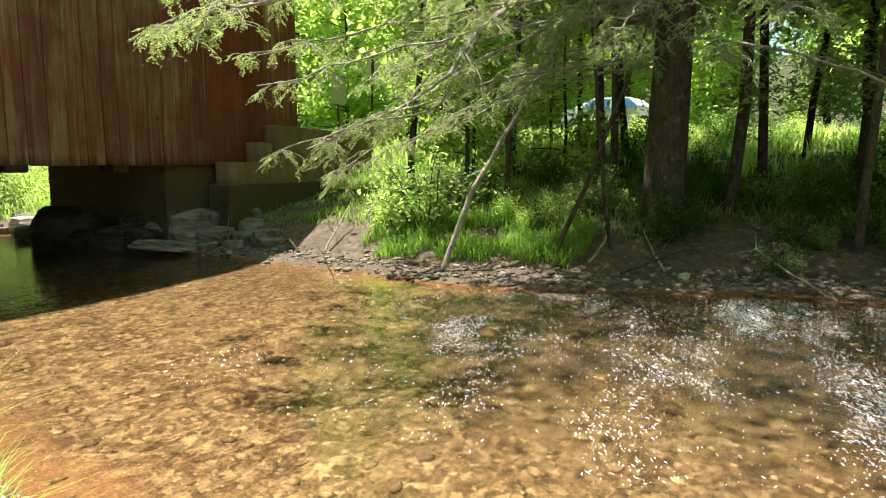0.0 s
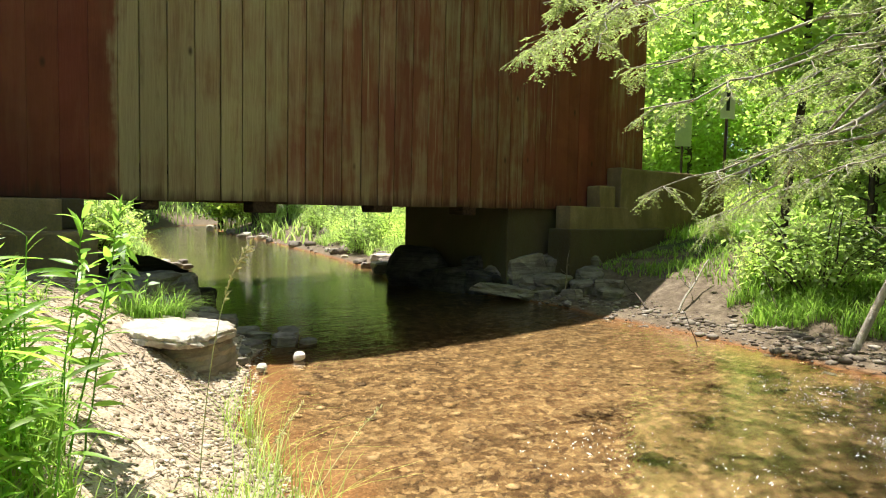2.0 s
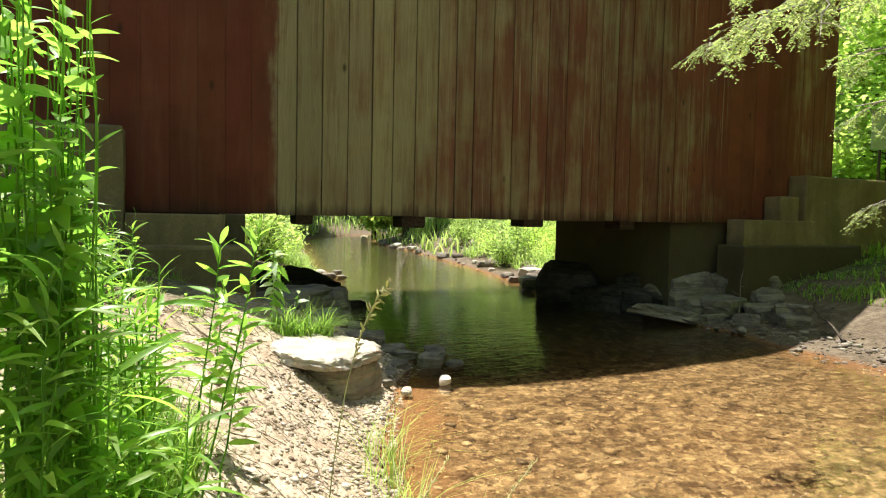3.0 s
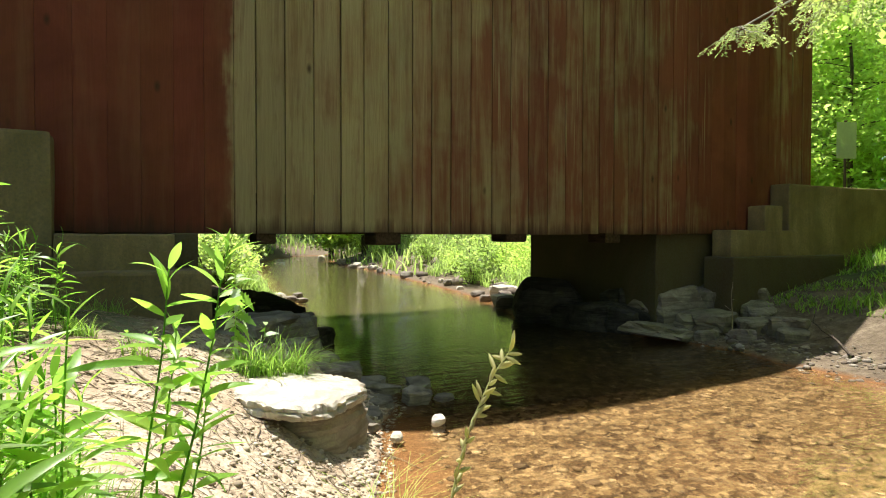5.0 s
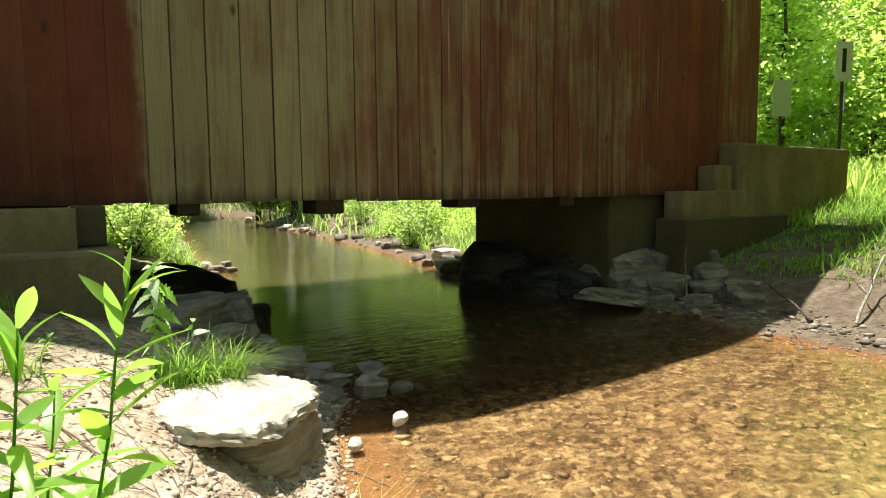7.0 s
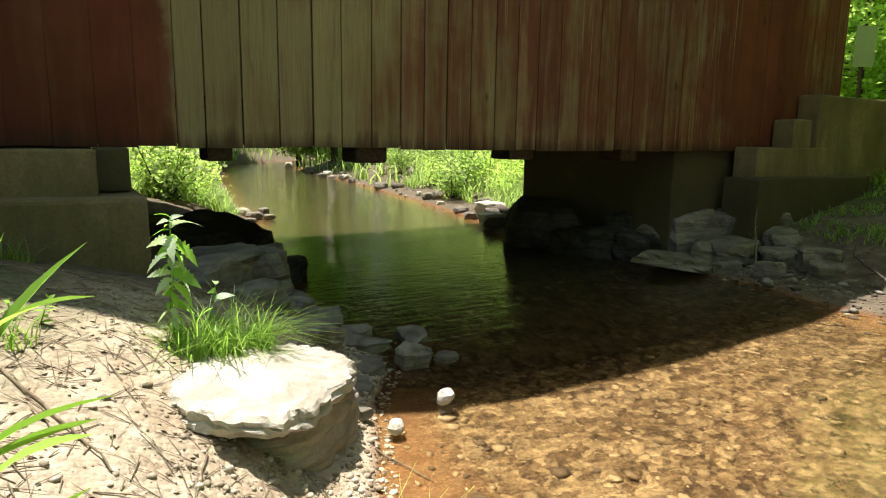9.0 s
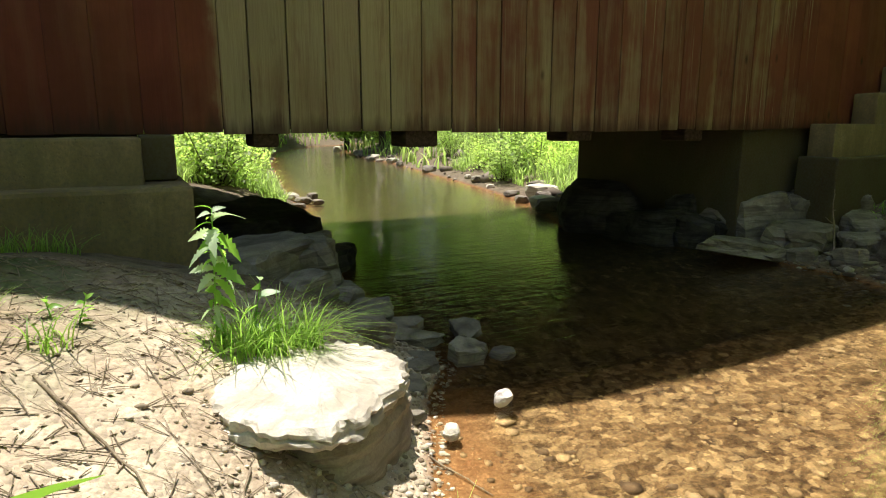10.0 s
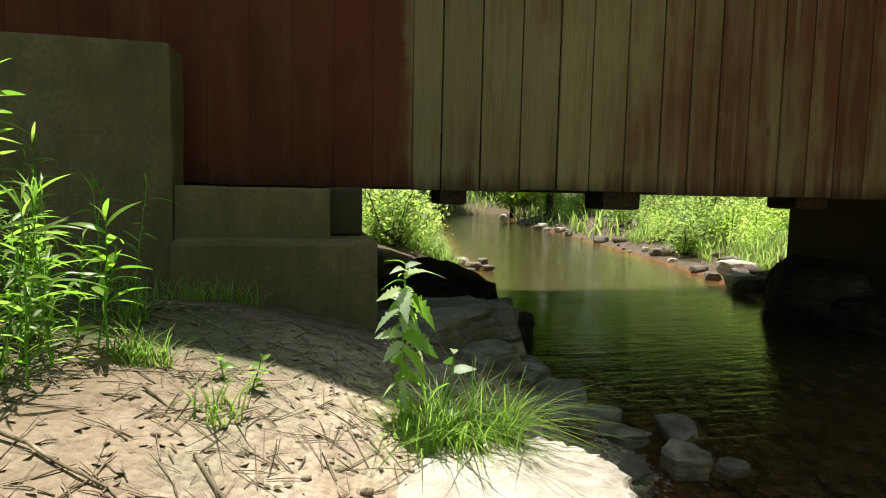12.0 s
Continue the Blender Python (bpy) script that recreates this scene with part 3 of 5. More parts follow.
def bent(a, b, rng, sag=0.0, wob=0.08, n=8):
    """A wavering path from a to b."""
    a, b = np.array(a, float), np.array(b, float)
    t = np.linspace(0, 1, n)[:, None]
    L = np.linalg.norm(b - a)
    p = a + (b - a) * t
    p[:, 2] -= (np.sin(t[:, 0] * np.pi) * sag * L)
    w = np.cumsum(rng.normal(size=(n, 3)), 0) * wob * L / n
    w -= t * w[-1]
    return p + w


def blades(points, height, rng, lean=0.5, width=0.006, segs=3, heading=None):
    """Curved tapering grass blades rooted at points."""
    n = len(points)
    p = np.asarray(points, float)
    h = height * rng.uniform(0.45, 1.15, (n, 1))
    ang = rng.uniform(0, 2 * np.pi, n)
    out = np.stack([np.cos(ang), np.sin(ang), np.zeros(n)], 1)
    if heading is not None:
        out = unit(out + np.array(heading))
    side = np.stack([-out[:, 1], out[:, 0], np.zeros(n)], 1)
    k = lean * rng.uniform(0.3, 1.5, (n, 1))
    rows = []
    for i in range(segs + 1):
        t = i / segs
        c = p + np.array([0, 0, 1.0]) * h * (t - 0.45 * k * t * t) + out * h * k * t * t
        w = width * (1 - t ** 1.6) + 0.0006
        rows += [c - side * w, c + side * w]
    verts = np.stack(rows, 1).reshape(-1, 3)
    m = 2 * (segs + 1)
    base = np.arange(n)[:, None, None] * m
    quad = np.array([(2 * i, 2 * i + 1, 2 * i + 3, 2 * i + 2) for i in range(segs)])[None]
    return verts, (base + quad).reshape(-1, 4)


def grounded(xs, ys, lift=0.0):
    return np.array([(a, b, ground_z(a, b) + lift) for a, b in zip(xs, ys)])


# ---------------------------------------------------------------- trees and shrubs
def make_tree(name, seed, height, radius, leaves, size, leaf_mat, bark, low=0.15, clumps=34, trunk_r=0.16, label="", sides=7):
    rng = np.random.default_rng(seed)
    root = tagged(empty(name), label, "tree", "woodland trees")
    lean = rng.normal(size=2) * 0.03 * height
    trunk = bent((0, 0, -0.3), (lean[0], lean[1], height * 0.93), rng, 0, 0.05, 9)
    parts = [tube(trunk, np.linspace(trunk_r, trunk_r * 0.18, 9), sides)]
    pts = []
    for i in range(clumps):
        f = low + (1 - low) * (i + rng.random()) / clumps
        prof = np.sin(np.pi * min(1.0, 0.12 + 0.88 * (1 - (f - low) / (1 - low)) ** 0.8)) * 0.55 + 0.45 * (1 - (f - low) / (1 - low))
        r = radius * prof * rng.uniform(0.45, 1.1)
        a = rng.uniform(0, 2 * np.pi)
        base = np.array([np.interp(f, np.linspace(0, 1, 9), trunk[:, k]) for k in range(3)])
        tip = base + np.array([np.cos(a) * r, np.sin(a) * r, rng.uniform(-0.05, 0.25) * r])
        limb = bent(base, tip, rng, -0.06, 0.1, 6)
        parts.append(tube(limb, np.linspace(trunk_r * 0.30 * (1.1 - f), 0.012, 6), 4))
        m = int(leaves / clumps)
        t = rng.random((m, 1)) ** 0.6
        along = base + (tip - base) * (0.35 + 0.65 * t)
        pts.append(along + rng.normal(size=(m, 3)) * np.array([1, 1, 0.6]) * radius * rng.uniform(0.11, 0.2))
    pts = np.concatenate(pts)
    pts = pts[pts[:, 2] > 0.1]
    fast_mesh("trunk", *join(parts), bark, root, True)
    fast_mesh("crown", *leaf_cloud(pts, size, rng, 0.6), leaf_mat, root)
    return root


def make_shrub(name, seed, height, radius, leaves, size, leaf_mat, label):
    rng = np.random.default_rng(seed)
    root = tagged(empty(name), label, "shrub", "undergrowth shrubs")
    parts, pts = [], []
    for i in range(14):
        a, r = rng.uniform(0, 2 * np.pi), radius * rng.uniform(0.2, 1.0)
        tip = (np.cos(a) * r, np.sin(a) * r, height * rng.uniform(0.45, 1.05) * (1.15 - 0.45 * r / radius))
        stem = bent((np.cos(a) * 0.05, np.sin(a) * 0.05, -0.1), tip, rng, -0.1, 0.1, 6)
        parts.append(tube(stem, np.linspace(0.014, 0.004, 6), 4))
        m = leaves // 14
        k = rng.uniform(1.2, 5, m)
        on = np.stack([np.interp(k, np.arange(6), stem[:, c]) for c in range(3)], 1)
        pts.append(on + rng.normal(size=(m, 3)) * radius * 0.17)
    pts = np.concatenate(pts)
    pts = pts[pts[:, 2] > 0.02]
    fast_mesh("stem", *join(parts), m_bark, root, True)
    fast_mesh("foliage", *leaf_cloud(pts, size, rng, 0.9), leaf_mat, root)
    return root


def scatter(models, places, rng, smin=0.8, smax=1.2):
    """Copies of the models at places; the first use of each model moves the model itself."""
    used = set()
    for i, (px, py, k) in enumerate(places):
        src = models[k % len(models)]
        s = rng.uniform(smin, smax)
        m = Matrix.Translation((px, py, ground_z(px, py) - 0.03)) @ Matrix.Rotation(rng.uniform(0, 6.28), 4, "Z") @ Matrix.Scale(s, 4)
        if src in used:
            c = copy_thing(src, m)
            c.matrix_basis = m
        else:
            used.add(src)
            src.matrix_basis = m


rt = np.random.default_rng(11)
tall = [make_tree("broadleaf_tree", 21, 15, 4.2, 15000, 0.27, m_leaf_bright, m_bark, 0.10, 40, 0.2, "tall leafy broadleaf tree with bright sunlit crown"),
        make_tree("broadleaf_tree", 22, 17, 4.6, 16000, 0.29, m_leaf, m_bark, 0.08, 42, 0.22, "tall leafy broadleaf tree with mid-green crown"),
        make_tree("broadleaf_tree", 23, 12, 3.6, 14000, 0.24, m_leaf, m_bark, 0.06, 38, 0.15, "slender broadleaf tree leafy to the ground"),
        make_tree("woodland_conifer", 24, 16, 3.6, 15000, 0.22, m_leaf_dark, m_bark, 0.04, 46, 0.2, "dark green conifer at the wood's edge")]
beyond = [(-2, 30, 0), (-5, 24, 1), (1.5, 38, 0), (4, 50, 0), (9, 60, 0), (14, 70, 0), (20, 62, 1), (-8, 36, 0), (15, 48, 0), (18.5, 40, 0), (22, 32, 1), (17.5, 30, 2),
          (-1, 56, 3), (7.4, 44, 0), (9.3, 47.5, 0), (6.2, 40.5, 0), (4.6, 34.5, 2), (13.6, 36.5, 0), (16, 43.5, 2), (9.5, 53, 0), (12, 57, 0), (17, 60, 1), (28, 50, 1), (30, 40, 3), (12, 92, 1), (-12, 26, 1), (17, 22.5, 2), (24, 25, 0), (-6, 17.5, 2), (-10, 13, 0)]
upstream = [(21, 17, 0), (26, 16.5, 0), (31, 20, 0), (36, 14, 1), (33, 28, 1), (41, 20, 0), (37, 2.0, 0), (40, 7, 0), (44, -4, 1), (35, -6, 0), (29, -12, 1), (22, -14, 0), (15, -11, 1), (13, -15, 0), (47, 2, 1), (48, 13, 0),
            (42, 14, 2), (38, -10, 1), (46, 8, 0), (50, 20, 1), (26, 30, 1), (22, 20, 1), (40, 2, 2), (43, 11, 0)]
# unseen trees added behind the camera to lower sky light on the wall
behind = [(-6, -8, 1), (2, -14, 0), (8, -18, 1), (-12, -2, 0), (-9, 4, 2), (-14, 8, 1), (-3, -20, 3), (-20, -10, 1)]
far_places = beyond + upstream + behind
scatter(tall, far_places, rt, 0.85, 1.2)

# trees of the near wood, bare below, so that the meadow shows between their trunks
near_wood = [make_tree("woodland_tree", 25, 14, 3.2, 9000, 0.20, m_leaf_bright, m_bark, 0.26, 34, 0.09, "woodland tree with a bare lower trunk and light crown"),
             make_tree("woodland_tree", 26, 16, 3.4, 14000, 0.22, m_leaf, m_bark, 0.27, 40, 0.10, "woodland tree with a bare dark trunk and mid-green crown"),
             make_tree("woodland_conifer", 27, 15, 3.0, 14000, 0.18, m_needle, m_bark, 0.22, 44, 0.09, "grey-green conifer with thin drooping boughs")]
# the southern ones are out of view, added to close sky off the riffle
scatter(near_wood, [(14.8, 5.8, 2), (17.5, 7.4, 0), (13.8, 0.2, 1), (17.0, 2.2, 2), (21, -2.5, 1), (12.2, -3.6, 2), (16.5, -3.6, 1), (13.0, -7.5, 2), (20.5, -7, 0), (11.8, 7.0, 0), (10.8, -6.4, 1), (12.6, 3.0, 2), (11.6, 0.6, 1), (11.2, -2.2, 2), (14.4, -1.6, 1), (14.8, -5.4, 2), (15.4, 3.2, 1), (9.6, -8.6, 2), (12.2, -11.5, 1), (17.6, -1.0, 0), (8.0, -12.5, 1), (17.4, 4.8, 0)], rt, 0.9, 1.15)

small = [make_tree("small_tree", 28, 6.8, 2.5, 9000, 0.15, m_leaf_bright, m_bark, 0.05, 40, 0.08, "small sunlit tree leafy to the ground beside the road"),
         make_tree("small_tree", 29, 5.6, 2.2, 8000, 0.14, m_leaf_bright, m_bark, 0.04, 36, 0.07, "bushy young tree with pale sunlit leaves")]
scatter(small, [(18.2, 9.6, 0), (19.6, 11.2, 1), (21.0, 9.0, 0), (22.0, 12.0, 1), (18.8, 13.2, 0), (23.6, 10.4, 0), (25.6, 12.8, 1), (20.6, 14.6, 0), (16.6, 7.6, 1)], rt, 0.85, 1.15)

slim = [make_tree("sapling", 31, 7, 1.7, 3500, 0.12, m_leaf, m_bark, 0.12, 26, 0.05, "slim leafy sapling in the undergrowth", 5),
        make_tree("sapling", 32, 5.5, 1.5, 3500, 0.10, m_leaf_bright, m_bark, 0.15, 24, 0.04, "slim sapling with light green leaves", 5)]
for o in slim:
    tagged(o, group="saplings")
scatter(slim, [(11.5, 5.6, 0), (12.4, 5.9, 1), (12.2, 3.7, 1), (13.8, 5.4, 0), (15.8, 5.0, 1), (11.7, -2.6, 0),
               (20.5, 9.2, 1), (12.8, 18, 1), (14, 24, 0), (0.8, 22, 1), (-0.5, 18.5, 0), (2.2, 27.5, 1), (13.8, 33, 0), (5.5, 42, 1), (10, -3.9, 0)], rt, 0.8, 1.25)

bush = [make_shrub("shrub", 41, 1.1, 0.8, 1700, 0.075, m_leaf, "leafy green shrub of the creek bank"),
        make_shrub("shrub", 42, 0.8, 0.75, 1700, 0.065, m_leaf_bright, "low shrub with sunlit light green leaves"),
        make_shrub("shrub", 43, 1.4, 0.9, 1700, 0.085, m_leaf_dark, "dark green shrub in the shade of trees")]
bush_places, low_places = [], []
rs = np.random.default_rng(5)
for _ in range(85):
    px, py = rs.uniform(9.2, 15), rs.uniform(-5, 6.9)
    if py > 5.6 and px < 11.5:
        py -= 2.5
    low_places.append((px, py, int(rs.integers(0, 2)) if py > 3.6 else (2 if rs.random() < 0.6 else 0)))
for _ in range(24):
    px, py = rs.uniform(15, 25), rs.uniform(-4, 16)
    if py > 7 and px < 19:
        px += 6
    bush_places.append((px, py, int(rs.integers(0, 3))))
for _ in range(46):
    py = rs.uniform(16.5, 46)
    right = rs.random() < 0.55
    px = float(lerp_table(py, XR)) + rs.uniform(1.2, 5) if right else float(lerp_table(py, XL)) - rs.uniform(0.9, 4)
    bush_places.append((px, py, int(rs.integers(0, 2))))
bush_places += [(2.9, 17.0, 1), (2.5, 18.2, 0), (3.3, 19.6, 1), (2.4, 16.4, 0), (3.0, 21.0, 0), (10.2, 17.0, 1), (10.8, 19.5, 0), (11.4, 18.2, 1), (10.9, 21.5, 1), (12.0, 23.5, 0), (9.9, 18.8, 0), (12.2, 20.3, 0), (9.5, 6.2, 1), (9.1, 5.3, 0),
                (-1.8, 7.2, 0), (-2.4, 8.6, 1), (-1.6, 5.6, 0), (-2.2, 4.0, 1), (-2.0, 2.0, 0)]
scatter(bush, low_places, rs, 0.28, 0.62)
scatter([copy_thing(b, Matrix()) for b in bush], bush_places, rs, 0.75, 1.35)


# ---------------------------------------------------------------- the overhanging hemlock
def needle_spray(path, rng, length=0.30, count=9, needle=0.026):
    """Flat drooping twigs along a limb, set with short needles."""
    twigs, verts, faces, o = [], [], [], 0
    path = np.asarray(path)
    for i in range(count):
        t = rng.uniform(0.15, 1.0) * (len(path) - 1)
        p = np.array([np.interp(t, np.arange(len(path)), path[:, k]) for k in range(3)])
        along = unit(path[min(int(t) + 1, len(path) - 1)] - path[int(t)] + 1e-6)
        side = unit(np.cross(along, [0, 0, 1.0])) * rng.choice([-1, 1])
        d = unit(along * rng.uniform(0.3, 0.9) + side + np.array([0, 0, rng.uniform(-0.55, 0.1)]))
        L = length * rng.uniform(0.5, 1.25)
        tip = p + d * L + np.array([0, 0, -0.22 * L])
        tw = bent(p, tip, rng, -0.08, 0.12, 5)
        twigs.append(tube(tw, np.linspace(0.0028, 0.001, 5), 3))
        subs = [tw]
        for _ in range(3):
            q = tw[rng.integers(1, 4)]
            dd = unit(d + np.cross(d, [0, 0, 1.0]) * rng.choice([-1, 1]) * 0.9)
            subs.append(bent(q, q + dd * L * rng.uniform(0.25, 0.5) + np.array([0, 0, -0.05]), rng, 0, 0.1, 4))
        for sp in subs:
            m = int(27 * np.linalg.norm(sp[-1] - sp[0]) / length) + 6
            k = rng.uniform(0.2, len(sp) - 1, m)
            c = np.stack([np.interp(k, np.arange(len(sp)), sp[:, a]) for a in range(3)], 1)
            dirs = unit(sp[-1] - sp[0])
            flat = unit(np.cross(dirs, [0.0, 0.0, 1.0]))
            sg = rng.choice([-1, 1], (m, 1))
            nd = unit(flat * sg + dirs * rng.uniform(0.2, 0.8, (m, 1)) + rng.normal(size=(m, 3)) * 0.18)
            w = unit(np.cross(nd, rng.normal(size=(m, 3)) * 0.4 + np.array([0, 0, 1.0])))
            s = needle * rng.uniform(0.6, 1.2, (m, 1))
            v = np.stack([c - w * s * 0.1, c + nd * s * 0.5 - w * s * 0.2, c + nd * s, c + nd * s * 0.5 + w * s * 0.2], 1).reshape(-1, 3)
            f = np.arange(m)[:, None] * 4 + np.array([[0, 1, 2, 3]])
            verts.append(v)
            faces.append(f + o)
            o += len(v)
    return twigs, np.concatenate(verts), np.concatenate(faces)


hemlock = tagged(empty("hemlock_tree", 10.2, 1.7, 0.4), "large hemlock leaning pale bare limbs over the creek", "tree")
hinv = Matrix.Translation((-10.2, -1.7, -0.4))
rh = np.random.default_rng(77)


def hung(ob, parent=hemlock, inv=hinv):
    ob.parent = parent
    ob.matrix_parent_inverse = inv
    return ob


hung(fast_mesh("trunk", *tube(bent((10.2, 1.7, 0.2), (10.6, 1.2, 15), rh, 0, 0.03, 10), np.linspace(0.34, 0.08, 10), 12), m_bark, None, True))
# limbs: root, bend, tip, thickness, count of side shoots
BOUGHS = [((10.2, 1.9, 5.2), (6.4, 3.0, 3.4), (5.27, 3.32, 2.28), (3.9, 4.1, 1.62), 0.036, 16),
         ((10.2, 1.9, 5.6), (6.6, 3.3, 3.3), (5.61, 3.36, 2.19), (4.45, 4.15, 1.78), 0.030, 16),
         ((10.2, 1.9, 6.0), (6.2, 3.6, 4.0), (3.45, 3.98, 2.82), (2.77, 4.35, 2.45), 0.024, 18),
         ((6.1, 3.6, 2.8), (6.1, 4.4, 1.9), (6.2, 5.1, 1.45), (6.35, 5.4, 1.3), 0.010, 12),
         ((10.2, 1.8, 7.0), (7.4, 3.8, 5.2), (5.4, 5.2, 3.7), (4.0, 5.9, 2.8), 0.026, 18)]
# tips of the further boughs, low and then high in the crown
LOW_TIPS = [(3.38, 5.19, 2.98), (3.66, 4.46, 2.45), (4.49, 4.86, 1.65), (5.58, 4.79, 2.7), (5.9, 6.45, 3.47), (6.56, 4.42, 1.8), (4.84, 3.49, 2.97), (3.5, 3.73, 3.12), (8.34, 3.77, 2.74), (7.32, 4.09, 4.11),
            (7.88, 6.45, 4.47), (8.73, 6.17, 3.0), (7.22, 2.71, 3.2), (5.9, 1.81, 2.6), (9.19, 5.31, 4.02), (8.95, 1.81, 2.83), (4.54, 2.13, 3.02), (7.41, 0.69, 2.72), (5.0, 4.1, 2.35), (4.2, 4.9, 2.25), (5.5, 3.0, 3.6),
            (7.2, 5.4, 1.6), (8.5, 5.9, 2.5), (7.9, 4.7, 2.1), (6.2, 0.0, 2.9), (8.2, -2.0, 2.0), (6.6, 3.7, 2.6)]
HIGH_TIPS = [(3.4, 3.6, 4.5), (5.4, 6.3, 5.2), (7.0, -3.2, 3.4), (4.6, 2.2, 6.6), (7.8, 7.6, 7.6), (8.4, -0.6, 4.4), (9.2, -2.6, 4.0), (6.0, 5.0, 4.6)]
for tip in LOW_TIPS + HIGH_TIPS:
    d = np.array(tip)
    a = np.array([10.2, 1.75, d[2] + 1.6])
    BOUGHS.append((a, a + (d - a) * 0.45 + np.array([0, 0, 0.25]), a + (d - a) * 0.78 + np.array([0, 0, 0.12]), d, 0.020, 17))
for a, b, c, d, r, n in BOUGHS:
    n = int(n * 1.4)
    ctrl = np.array([a, b, c, d], float)
    ctrl[3] -= unit(ctrl[3] - ctrl[2]) * 0.26
    t = np.linspace(0, 3, 16)
    path = np.stack([np.interp(t, np.arange(4), ctrl[:, k]) for k in range(3)], 1)
    path[1:-1] = (path[:-2] + 2 * path[1:-1] + path[2:]) / 4
    path[1:-1] = (path[:-2] + 2 * path[1:-1] + path[2:]) / 4
    path[1:-1] += rh.normal(size=(14, 3)) * 0.022
    tubes = [tube(path, np.linspace(r * 1.25, 0.005, 16), 6)]
    nv, nf, o = [], [], 0
    for i in range(n):
        k = int(rh.integers(3, 16))
        s0 = path[k]
        head = unit(path[min(k + 1, 15)] - path[k - 1])
        out = unit(np.cross(head, [0, 0, 1.0])) * rh.choice([-1, 1])
        L = rh.uniform(0.35, 0.95) * (1.15 - 0.055 * k)
        e = s0 + (head * rh.uniform(0.3, 0.9) + out * rh.uniform(0.4, 1.0) + np.array([0, 0, rh.uniform(-0.45, 0.15)])) * L
        shoot = bent(s0, e, rh, -0.05, 0.16, 7)
        tubes.append(tube(shoot, np.linspace(0.007, 0.002, 7), 4))
        if rh.random() < 0.86:
            tw, v, f = needle_spray(shoot, rh, 0.20, 6, 0.022)
            tubes += tw
            nv.append(v)
            nf.append(f + o)
            o += len(v)
    limb = hung(fast_mesh("limb", *join(tubes), m_bark_pale, None, True))
    limb["label"] = "pale lichen-grey limb with bare twigs"
    foliage = fast_mesh("needles", np.concatenate(nv), np.concatenate(nf), m_needle)
    foliage.parent = limb
# the high crown, which shades the bank
cp = []
for i in range(80):
    c = np.array([rh.uniform(9.6, 12.8), rh.uniform(-7.0, 0.6), rh.uniform(2.7, 7.4)])
    cp.append(c + rh.normal(size=(170, 3)) * np.array([0.55, 0.55, 0.16]))
for i in range(60):
    f = rh.uniform(0.3, 1.0)
    a, rr = rh.uniform(0, 6.28), 4.2 * (1.12 - f) ** 0.7 * rh.uniform(0.3, 1.0)
    c = np.array([10.4 + np.cos(a) * rr, 1.5 + np.sin(a) * rr, 4.0 + f * 11])
    cp.append(c + rh.normal(size=(150, 3)) * np.array([0.6, 0.6, 0.22]))
# clumps above the view, added to shade the riffle and block its sky reflection
for i in range(130):
    c = np.array([rh.uniform(4.0, 10.6), rh.uniform(-6.0, 5.2), rh.uniform(6.6, 11.0)])
    if c[1] > 1.8 and c[0] < 7.4 and rh.random() < 0.85:
        continue
    cp.append(c + rh.normal(size=(300, 3)) * np.array([0.55, 0.5, 0.2]))
hung(fast_mesh("crown", *leaf_cloud(np.concatenate(cp), 0.15, rh, 1.2, 0.2), m_needle))

# a dead pale sapling leaning out of the bank
dead = tagged(empty("leaning_dead_sapling", 7.75, 4.3, 0.2), "bare pale dead sapling leaning from the bank", "tree")
ctrl = np.array([(7.62, 4.3, 0.12), (7.95, 3.95, 1.35), (8.38, 3.5, 2.28), (8.9, 3.3, 2.95), (9.6, 2.8, 4.3)])
t = np.linspace(0, 4, 18)
path = np.stack([np.interp(t, np.arange(5), ctrl[:, k]) for k in range(3)], 1)
path[1:-1] = (path[:-2] + 2 * path[1:-1] + path[2:]) / 4
path += rh.normal(size=path.shape) * 0.012
hung(fast_mesh("stem", *tube(path, np.linspace(0.042, 0.015, 18), 8), m_bark_pale, None, True), dead, Matrix.Translation((-7.75, -4.3, -0.2)))
for i in range(12):
    k = int(rh.integers(4, 17))
    twig = tube(bent(path[k], path[k] + rh.normal(size=3) * 0.4 + np.array([-0.2, 0.2, -0.1]), rh, 0.1, 0.14, 6), np.linspace(0.009, 0.002, 6), 4)
    hung(fast_mesh("twig", *twig, m_bark_pale, None, True), dead, Matrix.Translation((-7.75, -4.3, -0.2)))
for a, b, r in (((8.3, 2.9, 0.3), (9.7, 1.5, 5.0), 0.04), ((9.0, 2.2, 0.3), (8.6, 2.6, 4.5), 0.035), ((10.8, 4.5, 0.6), (11.2, 4.2, 7), 0.06), ((11.6, 2.6, 0.9), (11.5, 2.9, 8), 0.08), ((9.9, -1.0, 0.4), (10.3, -1.3, 8), 0.07)):
    ob = fast_mesh("thin_trunk", *tube(bent((a[0], a[1], ground_z(a[0], a[1]) - 0.1), b, rh, 0, 0.04, 10), np.linspace(r, r * 0.4, 10), 8), m_bark, None, True)
    tagged(ob, "thin dark bare trunk standing in the undergrowth", "tree", "thin trunks")


# ---------------------------------------------------------------- grass on the banks
def patch(n, x0, x1, y0, y1, seed, keep=None):
    r = np.random.default_rng(seed)
    xs, ys = r.uniform(x0, x1, n), r.uniform(y0, y1, n)
    ok = [i for i in range(n) if not float(lerp_table(ys[i], XL)) - 0.15 < xs[i] < float(lerp_table(ys[i], XR)) + 0.2 and (keep is None or keep(xs[i], ys[i]))]
    return grounded(xs[ok], ys[ok], -0.01), r


def tufty(x, y, scale=1.6, cut=0.0):
    return noise.noise(Vector((x * scale, y * scale, 21.0))) > cut


